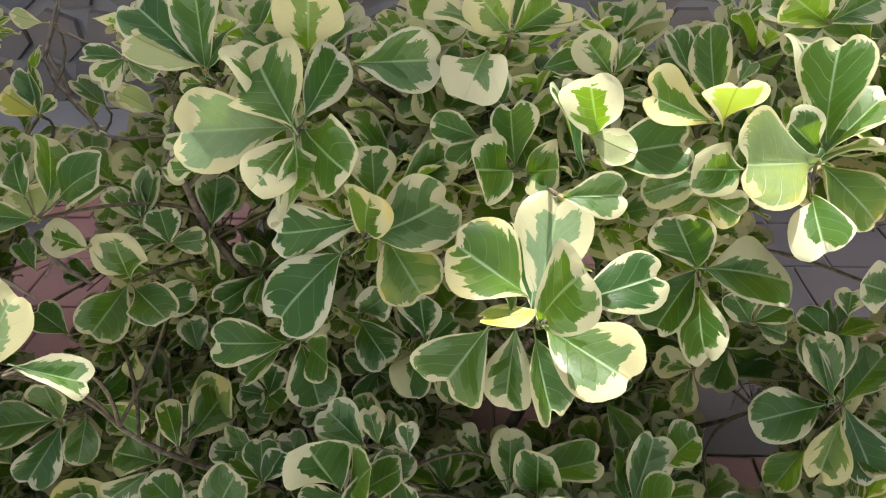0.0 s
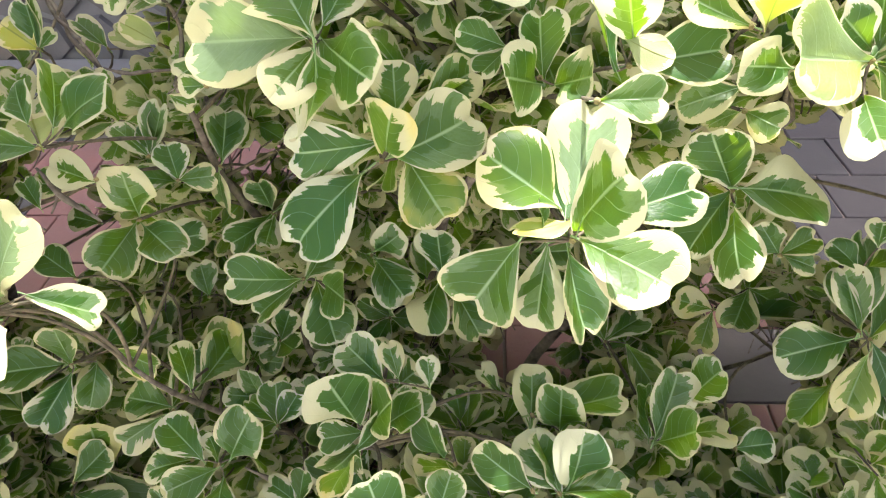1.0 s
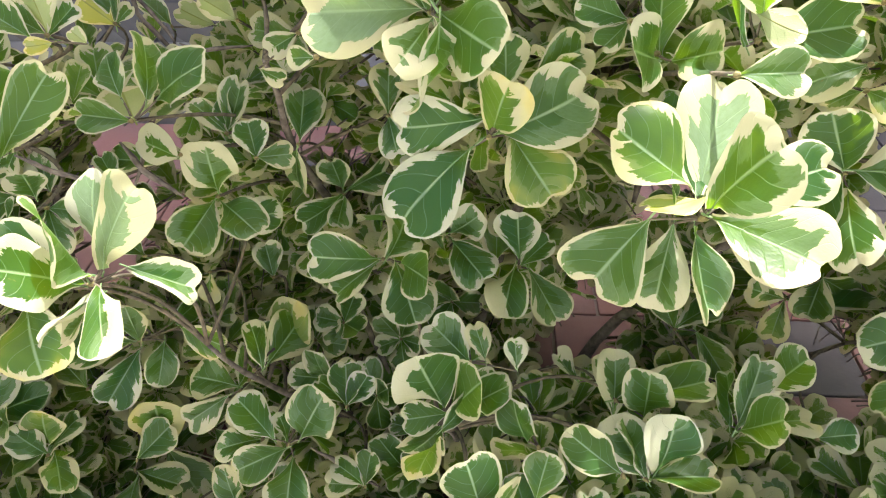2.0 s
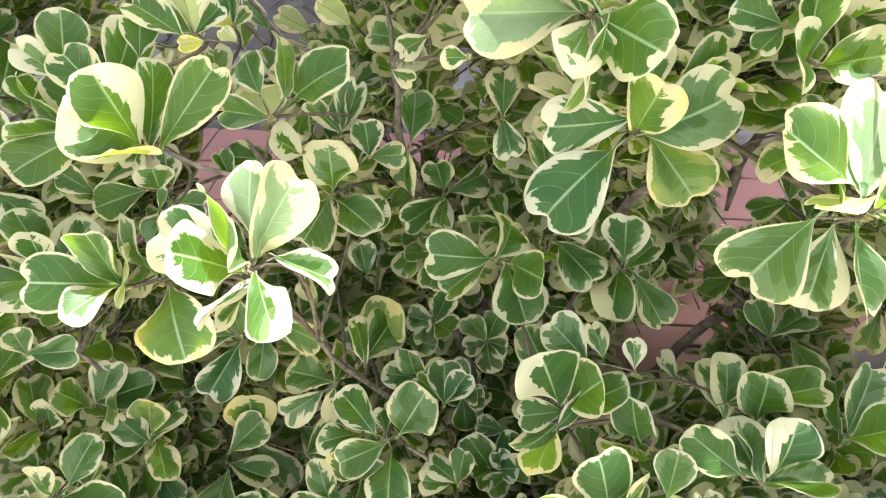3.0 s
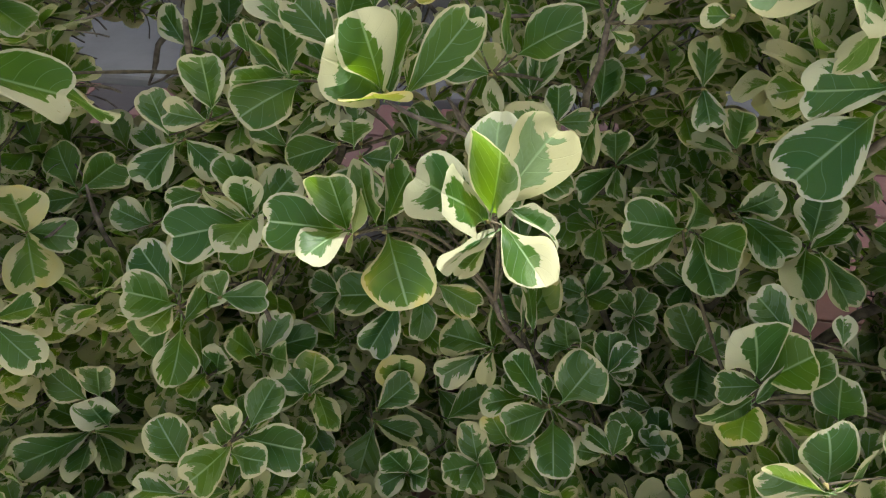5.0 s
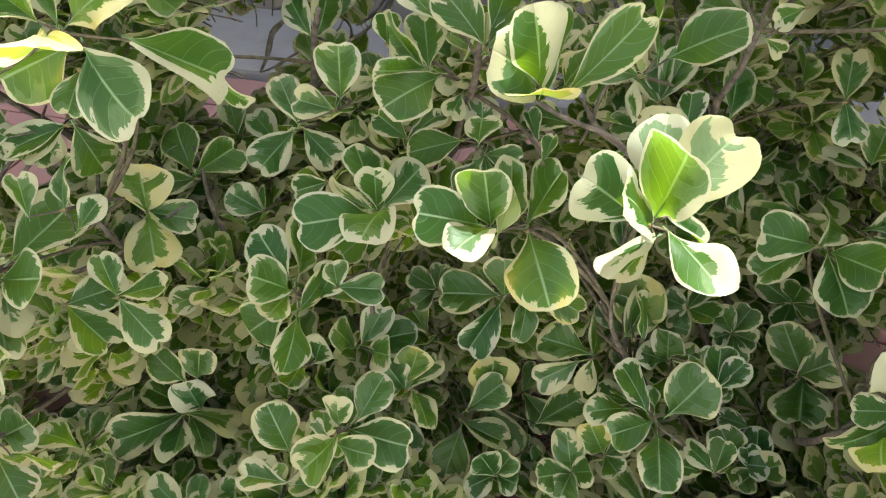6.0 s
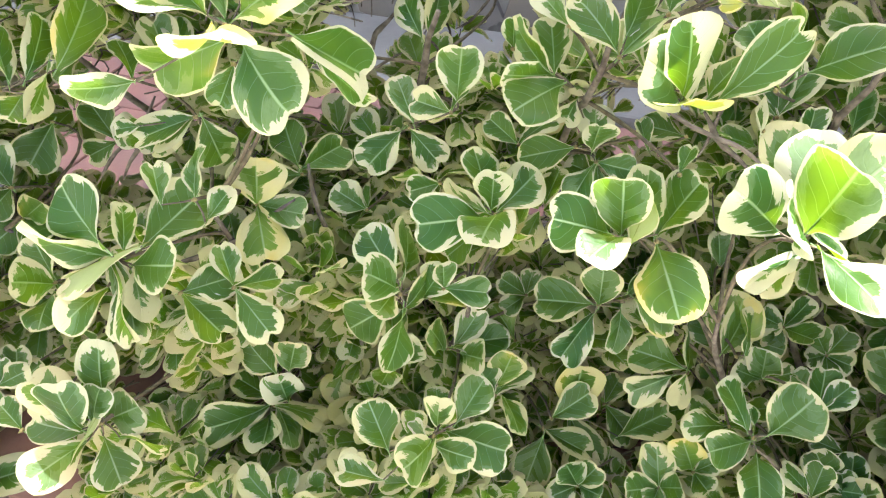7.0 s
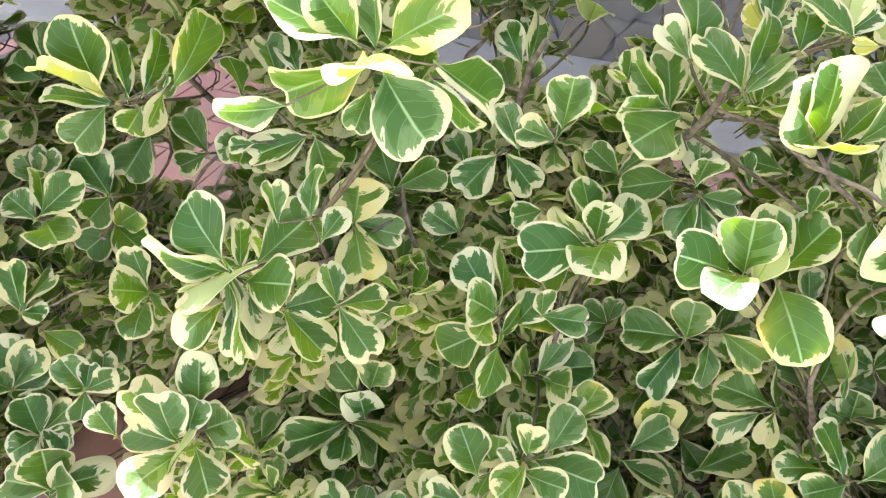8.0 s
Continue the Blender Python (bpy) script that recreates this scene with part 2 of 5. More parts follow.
def tube_mesh(name, points, radii, mat, sides=7, knots=0.0):
    """A tapered, slightly knotted stem through the points."""
    verts, faces = [], []
    for i, (p, r) in enumerate(zip(points, radii)):
        ahead = (points[min(i + 1, len(points) - 1)] - points[max(i - 1, 0)]).normalized()
        across = ahead.orthogonal().normalized() if i == 0 else (across - ahead * across.dot(ahead)).normalized()
        other = ahead.cross(across)
        swell = 1 + knots * (1 if i % 3 == 0 else -0.4)
        for k in range(sides):
            a = math.tau * k / sides
            verts.append(p + (across * math.cos(a) + other * math.sin(a)) * r * swell)
        if i:
            for k in range(sides):
                a, b = (i - 1) * sides + k, (i - 1) * sides + (k + 1) % sides
                faces.append((a, b, b + sides, a + sides))
    faces.append(tuple(range(sides))[::-1])
    faces.append(tuple(range(len(verts) - sides, len(verts))))
    mesh = bpy.data.meshes.new(name)
    mesh.from_pydata([tuple(v) for v in verts], [], faces)
    mesh.materials.append(mat)
    mesh.shade_smooth()
    return mesh


def bend(a, b, c, n):
    return [a * (1 - s) ** 2 + b * 2 * s * (1 - s) + c * s * s for s in (i / n for i in range(n + 1))]


CAP = (1 - 0.88 ** 2.2) ** (1 / 2.2)


def leaf_grid(rows, columns, notch, fold, curl, twist, peak, wave, phase):
    """Points, faces and uv of one leaf, one long and one wide: a narrow foot, a broad rounded top with a notch, folded along the rib."""
    points, uvs, faces = [], [], []
    for i in range(rows + 1):
        u = i / rows
        s = max(0.0, (u - peak) / (1 - peak))
        w = math.sin(math.pi / 2 * (u / peak) ** 1.22) if u < peak else (1 - (0.88 * s) ** 2.2) ** (1 / 2.2)
        w = max(w, 0.035)
        for j in range(columns + 1):
            v = 2 * j / columns - 1
            v = math.copysign(abs(v) ** 0.85, v)
            cap = (1 - (CAP * abs(v)) ** 2.2) ** (1 / 2.2)
            y = u if u < peak else peak + (1 - peak) * s * cap - notch * math.exp(-(v / 0.40) ** 2) * s * s
            x = 0.5 * v * w
            ripple = wave * abs(v) * math.sin(u * 7 + phase + (2 if v < 0 else 0))
            z = fold * abs(x) * (1 - 0.35 * u) - 0.05 * abs(v) ** 4 * w + curl * u * u + twist * x * u + ripple * 0.05
            points.append((x, y, z))
            uvs.append((v * 0.5 + 0.5, u))
    for i in range(rows):
        for j in range(columns):
            a = i * (columns + 1) + j
            faces.append((a, a + 1, a + columns + 2, a + columns + 1))
    return points, uvs, faces


def leaf_mesh(name, shape, mat):
    points, uvs, faces = leaf_grid(*shape)
    # a short stalk under the foot of the blade
    n = len(points)
    for y, r in ((-0.11, 0.014), (0.02, 0.011), (0.3, 0.005)):
        points += [(-r, y, -r * 0.6), (r, y, -r * 0.6), (r, y, r * 0.3), (-r, y, r * 0.3)]
        uvs += [(0.5, max(y, 0.0))] * 4
    for k in range(2):
        faces += [(n + 4 * k + s, n + 4 * k + (s + 1) % 4, n + 4 * k + 4 + (s + 1) % 4, n + 4 * k + 4 + s) for s in range(4)]
    mesh = bpy.data.meshes.new(name)
    mesh.from_pydata(points, [], faces)
    layer = mesh.uv_layers.new(name="leaf")
    for loop in mesh.loops:
        layer.data[loop.index].uv = uvs[loop.vertex_index]
    mesh.materials.append(mat)
    mesh.shade_smooth()
    return mesh


# rows, columns, notch, fold, curl, twist, peak, wave, phase
SHAPES = [
    (14, 14, 0.09, 0.44, -0.10, 0.10, 0.70, 1.12, 0.0),
    (14, 14, 0.02, 0.21, -0.22, -0.14, 0.66, 1.68, 1.1),
    (14, 14, 0.14, 0.55, 0.12, 0.05, 0.71, 0.98, 2.3),
    (14, 14, -0.01, 0.29, -0.28, 0.16, 0.64, 1.96, 3.0),
    (14, 14, 0.07, 0.47, 0.06, -0.10, 0.69, 1.54, 4.2),
    (14, 14, 0.11, 0.16, -0.30, 0.06, 0.72, 1.40, 5.1),
]
LEAF_MESHES = [leaf_mesh("leaf", s, LEAF) for s in SHAPES]
BACK_MESHES = [leaf_mesh("leaf", s, LEAF_BACK) for s in SHAPES]


def leaf_pose(foot, heading, rise, roll, length, width):
    """A leaf that points along heading (degrees from +x) and rise, turned round its rib by roll."""
    a, e, r = radians(heading), radians(rise), radians(roll)
    along = Vector((math.cos(e) * math.cos(a), math.cos(e) * math.sin(a), math.sin(e)))
    up = Vector((-math.sin(e) * math.cos(a), -math.sin(e) * math.sin(a), math.cos(e)))
    side = along.cross(up)
    face = up * math.cos(r) + side * math.sin(r)
    m = Matrix((along.cross(face) * width, along * length, face * (length + width) * 0.5)).transposed().to_4x4()
    m.translation = foot
    return m


# ---- ground and wall ----
ground = tagged(new("ground", box_mesh("ground", (60, 60, 0.2), EARTH, low=-0.27)), "bare ground around the paved path, pale to bounce light", "ground", kind="structure")

PAVED_TO = 1.57
bedding = box_mesh("pavement", (6.0, PAVED_TO + 0.28, 0.06), JOINT, low=-0.0635)
pavement = tagged(new("pavement", bedding), "dull red clay pavers with sandy joints", "pavement", kind="structure")
pavement.location = (-0.3, (PAVED_TO - 0.28) / 2, 0)

KERB_END = 0.74
kerb = tagged(new("kerb", box_mesh("kerb", (KERB_END + 3.3, 0.46, 0.10), CONCRETE, 0.012, low=-0.07)), "pale grey concrete strip between paving and wall", "kerb", kind="structure")
kerb.location = ((KERB_END - 3.3) / 2, PAVED_TO + 0.235, 0)
side_bed = part("bedding", box_mesh("bedding", (2.7 - KERB_END, 0.46, 0.06), JOINT, low=-0.0635), pavement, "sandy bed under the grey pavers")
side_bed.location = Vector(((KERB_END + 2.7) / 2, PAVED_TO + 0.235, 0)) - pavement.location

# the wall above its foot is unseen; its height is chosen for the shade
WALL_Y, WALL_TOP = PAVED_TO + 0.47, 5.718
wall = tagged(new("wall_north", box_mesh("wall_north", (6.0, 0.3, WALL_TOP + 0.07), PAINT, low=-0.07)), "wall with stone cladding at its foot, unseen upper part sized for shade", "wall", kind="structure")
wall.location = (-0.3, WALL_Y + 0.19, 0)
# added unseen blocks raise the wall top unevenly, to shade chosen leaves
for left, right, height in ((-3.0, -0.45, 0.475), (-0.448, -0.36, 0.555), (-0.358, -0.29, 0.68), (-0.288, -0.05, 0.55), (-0.048, -0.008, 0.24), (-0.006, 0.043, 0.06), (0.045, 0.095, 0.27), (0.097, 0.12, 0.06), (0.252, 0.325, 0.03), (0.327, 0.46, 0.20), (0.462, 0.51, 0.36)):
    step = part("coping", box_mesh("coping", (right - left, 0.3, height), PAINT, low=WALL_TOP + 0.002), wall, "unseen block added on the wall top to shade leaves")
    step.location = ((left + right) / 2 + 0.3, 0, 0)
# an added unseen wall behind the camera bounces sunlight into the shrubs
bounce_wall = tagged(new("wall_south", box_mesh("wall_south", (16.0, 0.3, 4.2), RENDER, 0.01, low=-0.1)), "added unseen pale wall that bounces sunlight onto the shrubs", "wall", kind="structure")
bounce_wall.location = (-0.3, -3.0, 0)
footing = part("cladding", box_mesh("cladding", (6.0, 0.035, 1.0), MORTAR, low=-0.06), wall, "pale mortar between the cladding stones")
footing.location = (0, -0.168, 0)


# ---- shrubs ----
def shrub_at(x, y, label):
    ob = tagged(new("variegated_shrub"), label, "shrub", "hedge of variegated shrubs")
    ob.location = (x, y, 0)
    return ob


def stem(shrub, foot, knee, tip, thick):
    points = bend(Vector(foot), Vector(knee), Vector(tip), 14)
    points = [p + Vector((noise.noise(p * 9), noise.noise(p * 9 + Vector((5, 0, 0))), 0)) * 0.018 for p in points]
    radii = [thick * (1 - 0.72 * i / 14) for i in range(15)]
    ob = part("stem", tube_mesh("stem", [p - shrub.location for p in points], radii, BARK, 9, 0.07), shrub)
    STEMS.append((shrub, points))
    return ob


STEMS, SPRIGS, BLADES = [], [], []
right_shrub = shrub_at(0.02, 0.72, "green and cream variegated shrub in shade, sunlit at its tips")
far_shrub = shrub_at(-1.55, 0.68, "variegated shrub with small cream-edged leaves beside the path")
left_shrub = shrub_at(-0.78, 0.70, "dense variegated shrub with cream-edged notched leaves")
for shrub, knee, tip, thick in (
    (right_shrub, (-0.02, 0.70, 0.35), (0.10, 0.56, 0.62), 0.011),
    (right_shrub, (0.30, 0.75, 0.30), (0.34, 0.58, 0.60), 0.010),
    (right_shrub, (-0.22, 0.75, 0.30), (-0.20, 0.62, 0.62), 0.010),
    (right_shrub, (0.42, 0.78, 0.04), (0.50, 0.56, 0.36), 0.006),
    (right_shrub, (-0.02, 0.52, 0.12), (-0.04, 0.44, 0.32), 0.008),
    (right_shrub, (-0.25, 0.58, 0.10), (-0.28, 0.50, 0.36), 0.008),
    (left_shrub, (-0.72, 0.72, 0.35), (-0.62, 0.60, 0.60), 0.011),
    (left_shrub, (-1.05, 0.72, 0.30), (-1.02, 0.50, 0.56), 0.010),
    (left_shrub, (-0.50, 0.75, 0.30), (-0.44, 0.55, 0.62), 0.010),
    (left_shrub, (-0.80, 0.52, 0.14), (-0.80, 0.42, 0.44), 0.009),
    (left_shrub, (-0.55, 0.55, 0.10), (-0.55, 0.48, 0.34), 0.008),
    (left_shrub, (-1.10, 0.55, 0.08), (-1.10, 0.42, 0.34), 0.008),
    (far_shrub, (-1.40, 0.60, 0.20), (-1.30, 0.48, 0.46), 0.010),
    (far_shrub, (-1.60, 0.55, 0.20), (-1.60, 0.45, 0.50), 0.010),
    (far_shrub, (-1.35, 0.50, 0.08), (-1.25, 0.38, 0.25), 0.008),
):
    stem(shrub, shrub.location + Vector((random.uniform(-0.04, 0.04), random.uniform(-0.04, 0.04), -0.02)), knee, tip, thick)


def twig_points(tip, steps=8):
    """The way from a leaf node back to the nearest stem that passes lower."""
    best = min(((p - tip).length + (0.25 if p.z > tip.z - 0.03 else 0.0) + abs(p.x - tip.x) * 0.3, n, k) for n, (_, points) in enumerate(STEMS) for k, p in enumerate(points))
    shrub, points = STEMS[best[1]]
    root = points[best[2]]
    knee = tip + Vector((0, 0.12, -0.05)) + (root - tip) * 0.2
    return shrub, bend(tip, knee, root, steps)


BUD = tube_mesh("bud", [Vector((0, 0, z * 0.001)) for z in (-1.5, 0.5, 2.0, 4.0, 6.5)], [0.0016, 0.0024, 0.0021, 0.0012, 0.0002], BUD_SKIN, 6)


def sprig(at, leaves):
    """A twig that ends at the given node, with its leaves: foot offset in mm, heading, rise, roll, length and width in
    mm, cream share in ninths, kind (1: seen from below, 2: yellowish, on some painted for sun shining through, 4 or 8:
    one half mostly cream, 16: pale blade that paints sheen), and, for some, the blade's shape.
    """
    tip = Vector(at)
    SPRIGS.append(tip)
    shrub, points = twig_points(tip)
    radii = [0.0015 + 0.0009 * i / 8 for i in range(9)]
    twig = part("twig", tube_mesh("twig", [p - tip for p in points], radii, TWIG, 6, 0.16), shrub)
    twig.location = tip - shrub.location
    bud = part("bud", BUD, twig, "small olive leaf bud")
    bud.matrix_basis = (points[0] - points[1]).to_track_quat("Z", "Y").to_matrix().to_4x4()
    for k, (ox, oy, oz, heading, rise, roll, length, width, cream, sort, *shape) in enumerate(leaves):
        foot = Vector((ox, oy, oz)) * 0.001
        if foot.length > 0.008:
            part("petiole", tube_mesh("petiole", bend(Vector(), foot * 0.5 + Vector((0, 0.004, -0.003)), foot, 5), [0.0013, 0.0011, 0.001, 0.0009, 0.0009, 0.0008], TWIG, 5), twig)
        choice = shape[0] if shape else (k * 5 + len(SPRIGS) * 3) % len(SHAPES)
        leaf = part("leaf", (BACK_MESHES if sort & 1 else LEAF_MESHES)[choice], twig)
        leaf.matrix_basis = leaf_pose(foot, heading, rise, roll, length * 0.001, width * 0.001)
        if length > 40:
            BLADES.append(tip + leaf.matrix_basis @ Vector((0, 0.62, 0)))
        # yellow also stands in for sun shining through some of the leaves
        leaf.color = (cream / 9 * 0.86, 0.7 if sort & 2 else random.choice((0.0, 0.0, 0.05, 0.15)), 1 if sort & 16 else 0, {4: 0.0, 8: 1.0}.get(sort & 12, 0.5))


sprig((-0.040, 0.493, 0.706), [(-6, 7, 0, -176, -1, -67, 82, 61, 4, 16, 4), (2, -13, 11, 133, 39, -35, 68, 65, 4, 0, 3), (-2, 5, -3, 135, 46, 11, 81, 50, 4, 0), (6, 7, 8, 58, 33, 68, 61, 43, 3, 0, 1), (-1, -3, -5, -102, -2, -44, 57, 37, 6, 0, 1), (8, -32, 8, 139, -85, 167, 67, 61, 4, 0, 3), (4, 9, -3, -63, 2, 58, 69, 56, 2, 0, 1)])
sprig((-0.128, 0.571, 0.719), [(-1, -3, 6, 171, 18, 169, 62, 41, 3, 1), (0, 0, 0, 157, 41, -34, 87, 50, 3, 0), (0, 0, 0, 98, 60, -17, 67, 45, 3, 0), (0, 0, 0, 46, 51, -6, 48, 32, 3, 0)])
sprig((-0.039, 0.553, 0.738), [(0, 0, 0, -54, 71, 155, 52, 51, 6, 2)])
sprig((-0.007, 0.562, 0.729), [(0, 0, 0, -3, 3, 69, 69, 49, 4, 0)])
sprig((-0.006, 0.638, 0.669), [(0, 0, 0, -86, -1, 170, 53, 42, 3, 1)])
sprig((0.114, 0.505, 0.673), [(3, 4, -3, 133, 77, -21, 51, 37, 2, 0, 2), (1, -4, -3, -127, 26, -73, 61, 49, 4, 0, 4), (10, -3, -4, -61, 28, 57, 54, 42, 4, 0, 4)])
sprig((0.169, 0.482, 0.692), [(3, 8, 11, -138, 71, -148, 57, 42, 6, 0, 4), (-9, -8, 0, 128, 49, 23, 59, 39, 3, 0), (-8, 6, 19, -16, -27, -150, 39, 26, 3, 1), (0, 0, 0, 2, 10, 54, 68, 45, 1, 0)])
sprig((0.140, 0.425, 0.696), [(0, 0, 0, -2, 4, 57, 42, 30, 3, 0)])
sprig((0.251, 0.506, 0.708), [(2, -1, 0, -178, 20, -36, 60, 45, 6, 2, 2), (5, 8, 7, 108, 58, -48, 59, 32, 2, 0, 3), (9, -2, -2, 71, 110, -169, 53, 41, 4, 3, 5), (17, 11, 23, 49, 32, 12, 22, 14, 3, 0)])
sprig((0.298, 0.442, 0.712), [(6, 8, 7, 116, 72, -70, 65, 45, 2, 0, 5), (6, 8, 1, -172, 39, -70, 43, 31, 3, 0, 4), (-1, -2, 1, -156, 10, -46, 77, 60, 3, 18, 2), (-47, -10, 0, -143, 19, -66, 41, 32, 5, 0), (-3, -14, -17, -111, 8, 36, 57, 35, 4, 8, 5), (0, 0, 0, -33, -29, 36, 54, 36, 1, 2), (0, 0, 0, 30, 42, -12, 61, 41, 3, 0), (0, 0, 0, 13, 25, -14, 45, 30, 8, 0), (6, 27, 20, 88, 40, 24, 61, 45, 7, 0, 1)])
sprig((0.256, 0.501, 0.668), [(0, 0, 0, -163, -8, -45, 47, 31, 4, 0)])
sprig((0.329, 0.543, 0.764), [(0, 0, 0, 179, 17, -33, 52, 34, 5, 0), (0, 0, 0, -141, 26, -110, 50, 35, 3, 2), (0, 0, 0, 12, 24, 56, 41, 31, 4, 0), (0, 0, 0, -156, -16, -51, 33, 23, 5, 0)])
sprig((0.113, 0.569, 0.748), [(0, 0, 0, -151, 49, -102, 42, 38, 6, 2), (0, 0, 0, 18, 30, 63, 47, 40, 5, 2), (0, 0, 0, 173, 24, -16, 67, 44, 5, 0), (0, 0, 0, 6, 15, 5, 58, 39, 3, 0)])
sprig((0.096, 0.530, 0.751), [(0, 0, 0, -106, 2, -2, 58, 45, 9, 0, 3)])
sprig((0.129, 0.390, 0.619), [(3, -10, 8, -50, 9, 30, 70, 52, 5, 0, 0), (-2, 0, -6, -70, -63, -23, 62, 44, 2, 0, 2), (-14, 3, -7, -109, -63, 5, 61, 39, 5, 0, 1), (-34, -11, 7, 166, -65, -72, 64, 57, 2, 0, 2), (4, 0, 19, -163, -19, -162, 44, 29, 3, 3), (-19, -6, 12, 101, 43, 51, 21, 14, 3, 0)])
sprig((0.129, 0.386, 0.623), [(-4, 14, 11, 164, 30, -24, 66, 61, 4, 2, 4), (-2, 10, 3, 72, 46, 10, 82, 52, 6, 16, 0), (-5, 7, 10, 83, 21, 45, 65, 50, 4, 0, 1), (1, -5, 10, -87, 63, 105, 68, 56, 3, 0, 5), (22, 19, 2, 3, 23, 46, 65, 42, 3, 0, 5)])
sprig((0.264, 0.491, 0.587), [(0, 1, 1, -162, 59, -117, 64, 49, 2, 0, 0), (1, -7, 7, -7, 3, 24, 69, 64, 4, 4, 3), (1, -10, -6, -106, -18, 48, 65, 43, 4, 0, 5), (0, 0, 0, -137, -32, 11, 63, 42, 1, 0)])
sprig((0.000, 0.482, 0.619), [(3, 9, -2, -87, 56, 142, 59, 46, 4, 2, 5), (3, 3, 0, -12, 28, 89, 75, 62, 2, 0, 5), (-4, 8, 11, -153, 3, -75, 65, 46, 3, 0, 5), (-11, -6, -4, -139, -20, -20, 79, 60, 2, 0, 5), (16, 17, -7, -55, -25, 26, 63, 54, 2, 2, 0), (11, 15, 29, 92, 74, 7, 39, 36, 4, 0), (29, 21, 36, 22, 23, 56, 49, 37, 4, 0)])
sprig((-0.268, 0.588, 0.484), [(0, 2, 4, 112, 112, -3, 61, 52, 5, 0, 3), (-3, -3, -2, -107, -14, -51, 67, 52, 3, 0, 4), (3, -3, -4, -43, 3, 17, 58, 46, 2, 0, 3)])
sprig((-0.100, 0.549, 0.440), [(-6, -3, 3, -142, 25, -72, 69, 51, 2, 0, 5), (10, 7, -8, -65, -21, -1, 68, 55, 3, 0, 1), (-5, 4, -6, -154, -26, -3, 60, 44, 1, 0, 0), (16, 6, -9, -51, 15, 55, 59, 49, 2, 0, 4), (3, -1, 1, 65, 15, 58, 56, 51, 5, 0, 3)])
sprig((-0.041, 0.608, 0.422), [(2, 2, 3, -39, 42, 111, 51, 39, 4, 0, 3), (6, -12, 4, -62, 9, 22, 67, 48, 2, 0, 5), (0, 0, 0, -17, -15, -13, 47, 31, 3, 0)])
sprig((-0.298, 0.538, 0.597), [(12, 11, 14, 91, 41, 74, 60, 46, 2, 0, 1), (21, 11, 14, -26, 43, 56, 66, 52, 1, 0, 3), (3, -1, 1, 125, 12, 169, 57, 51, 4, 1, 4), (-10, 12, 15, 129, 39, -33, 46, 34, 3, 0, 3), (0, 0, 0, -173, 12, -61, 44, 30, 1, 0)])
sprig((-0.288, 0.580, 0.538), [(-2, -3, -2, -114, 50, -71, 52, 38, 8, 0, 0)])
sprig((-0.163, 0.675, 0.428), [(-1, 2, 3, -161, 80, -102, 51, 38, 3, 0, 2), (5, 2, 3, 51, 2, 88, 61, 49, 4, 0, 2), (-1, -1, -1, -120, -8, -79, 62, 44, 2, 0, 5), (1, -1, -2, -96, -19, -43, 47, 32, 5, 0, 4)])
sprig((-0.702, 0.490, 0.591), [(2, 1, -2, 4, -51, 113, 68, 48, 3, 0, 1)])
sprig((-0.052, 0.634, 0.484), [(1, 2, 2, -115, 77, 160, 54, 39, 3, 0, 4), (0, -2, -2, 153, 5, -2, 50, 36, 7, 0, 0)])
sprig((-0.195, 0.643, 0.512), [(1, 2, 2, 84, 46, 39, 61, 47, 3, 0, 0), (-1, -5, -4, 159, -73, -73, 62, 51, 4, 0, 1)])
sprig((-0.098, 0.638, 0.549), [(0, 0, 0, 91, 58, -4, 52, 38, 6, 0), (0, 0, 0, -75, -30, 19, 42, 33, 4, 0)])
sprig((-0.265, 0.595, 0.448), [(0, 0, 0, 6, 9, 55, 51, 40, 3, 0)])
sprig((-0.400, 0.573, 0.283), [(31, 14, 15, 70, -13, 80, 58, 43, 2, 0, 1), (40, 12, 12, -18, -18, 68, 62, 45, 3, 2, 0)])
sprig((-0.271, 0.540, 0.256), [(19, 15, 10, 63, 13, 43, 76, 62, 3, 0, 1)])
sprig((-0.012, 0.470, 0.301), [(0, 5, -5, 33, 54, 59, 58, 47, 2, 0, 0)])
sprig((0.469, 0.542, 0.370), [(-20, -5, 5, -168, -7, -32, 74, 56, 2, 0), (-3, -12, -6, -125, -44, -17, 71, 47, 5, 2), (0, 0, 0, -58, -41, 26, 89, 50, 3, 0), (0, 0, 0, 36, 45, 3, 73, 48, 3, 0), (-12, 1, 12, 115, 53, -27, 66, 44, 1, 0), (-38, -31, -29, -141, -36, 19, 60, 40, 2, 2)])
sprig((0.449, 0.536, 0.388), [(0, 0, 0, 114, 55, -12, 68, 45, 2, 0), (0, 0, 0, 71, 55, 33, 100, 50, 4, 0)])
sprig((0.254, 0.459, 0.307), [(-7, -1, 3, 57, 51, 47, 78, 58, 3, 0, 0), (-12, 2, 4, 85, 35, -83, 54, 38, 1, 0, 4), (-4, -1, 1, -28, 50, 36, 62, 51, 1, 0, 2), (27, 32, 21, 8, 63, 9, 59, 49, 2, 0, 0), (0, 0, 0, 11, 20, -16, 72, 48, 5, 2)])
sprig((0.124, 0.452, 0.357), [(-2, -8, -13, 82, 53, 21, 62, 45, 6, 0, 1), (26, -9, -12, 62, 100, 18, 58, 46, 1, 0, 3), (0, 0, 0, 5, 13, -4, 91, 50, 2, 0)])
sprig((0.146, 0.390, 0.327), [(2, -1, -1, 140, 50, -39, 62, 48, 4, 0, 3), (7, 1, 3, 12, 76, 96, 66, 53, 5, 4, 3), (0, 0, 0, 118, 55, 36, 59, 39, 3, 0), (0, 0, 0, 2, 9, -5, 65, 43, 2, 0)])
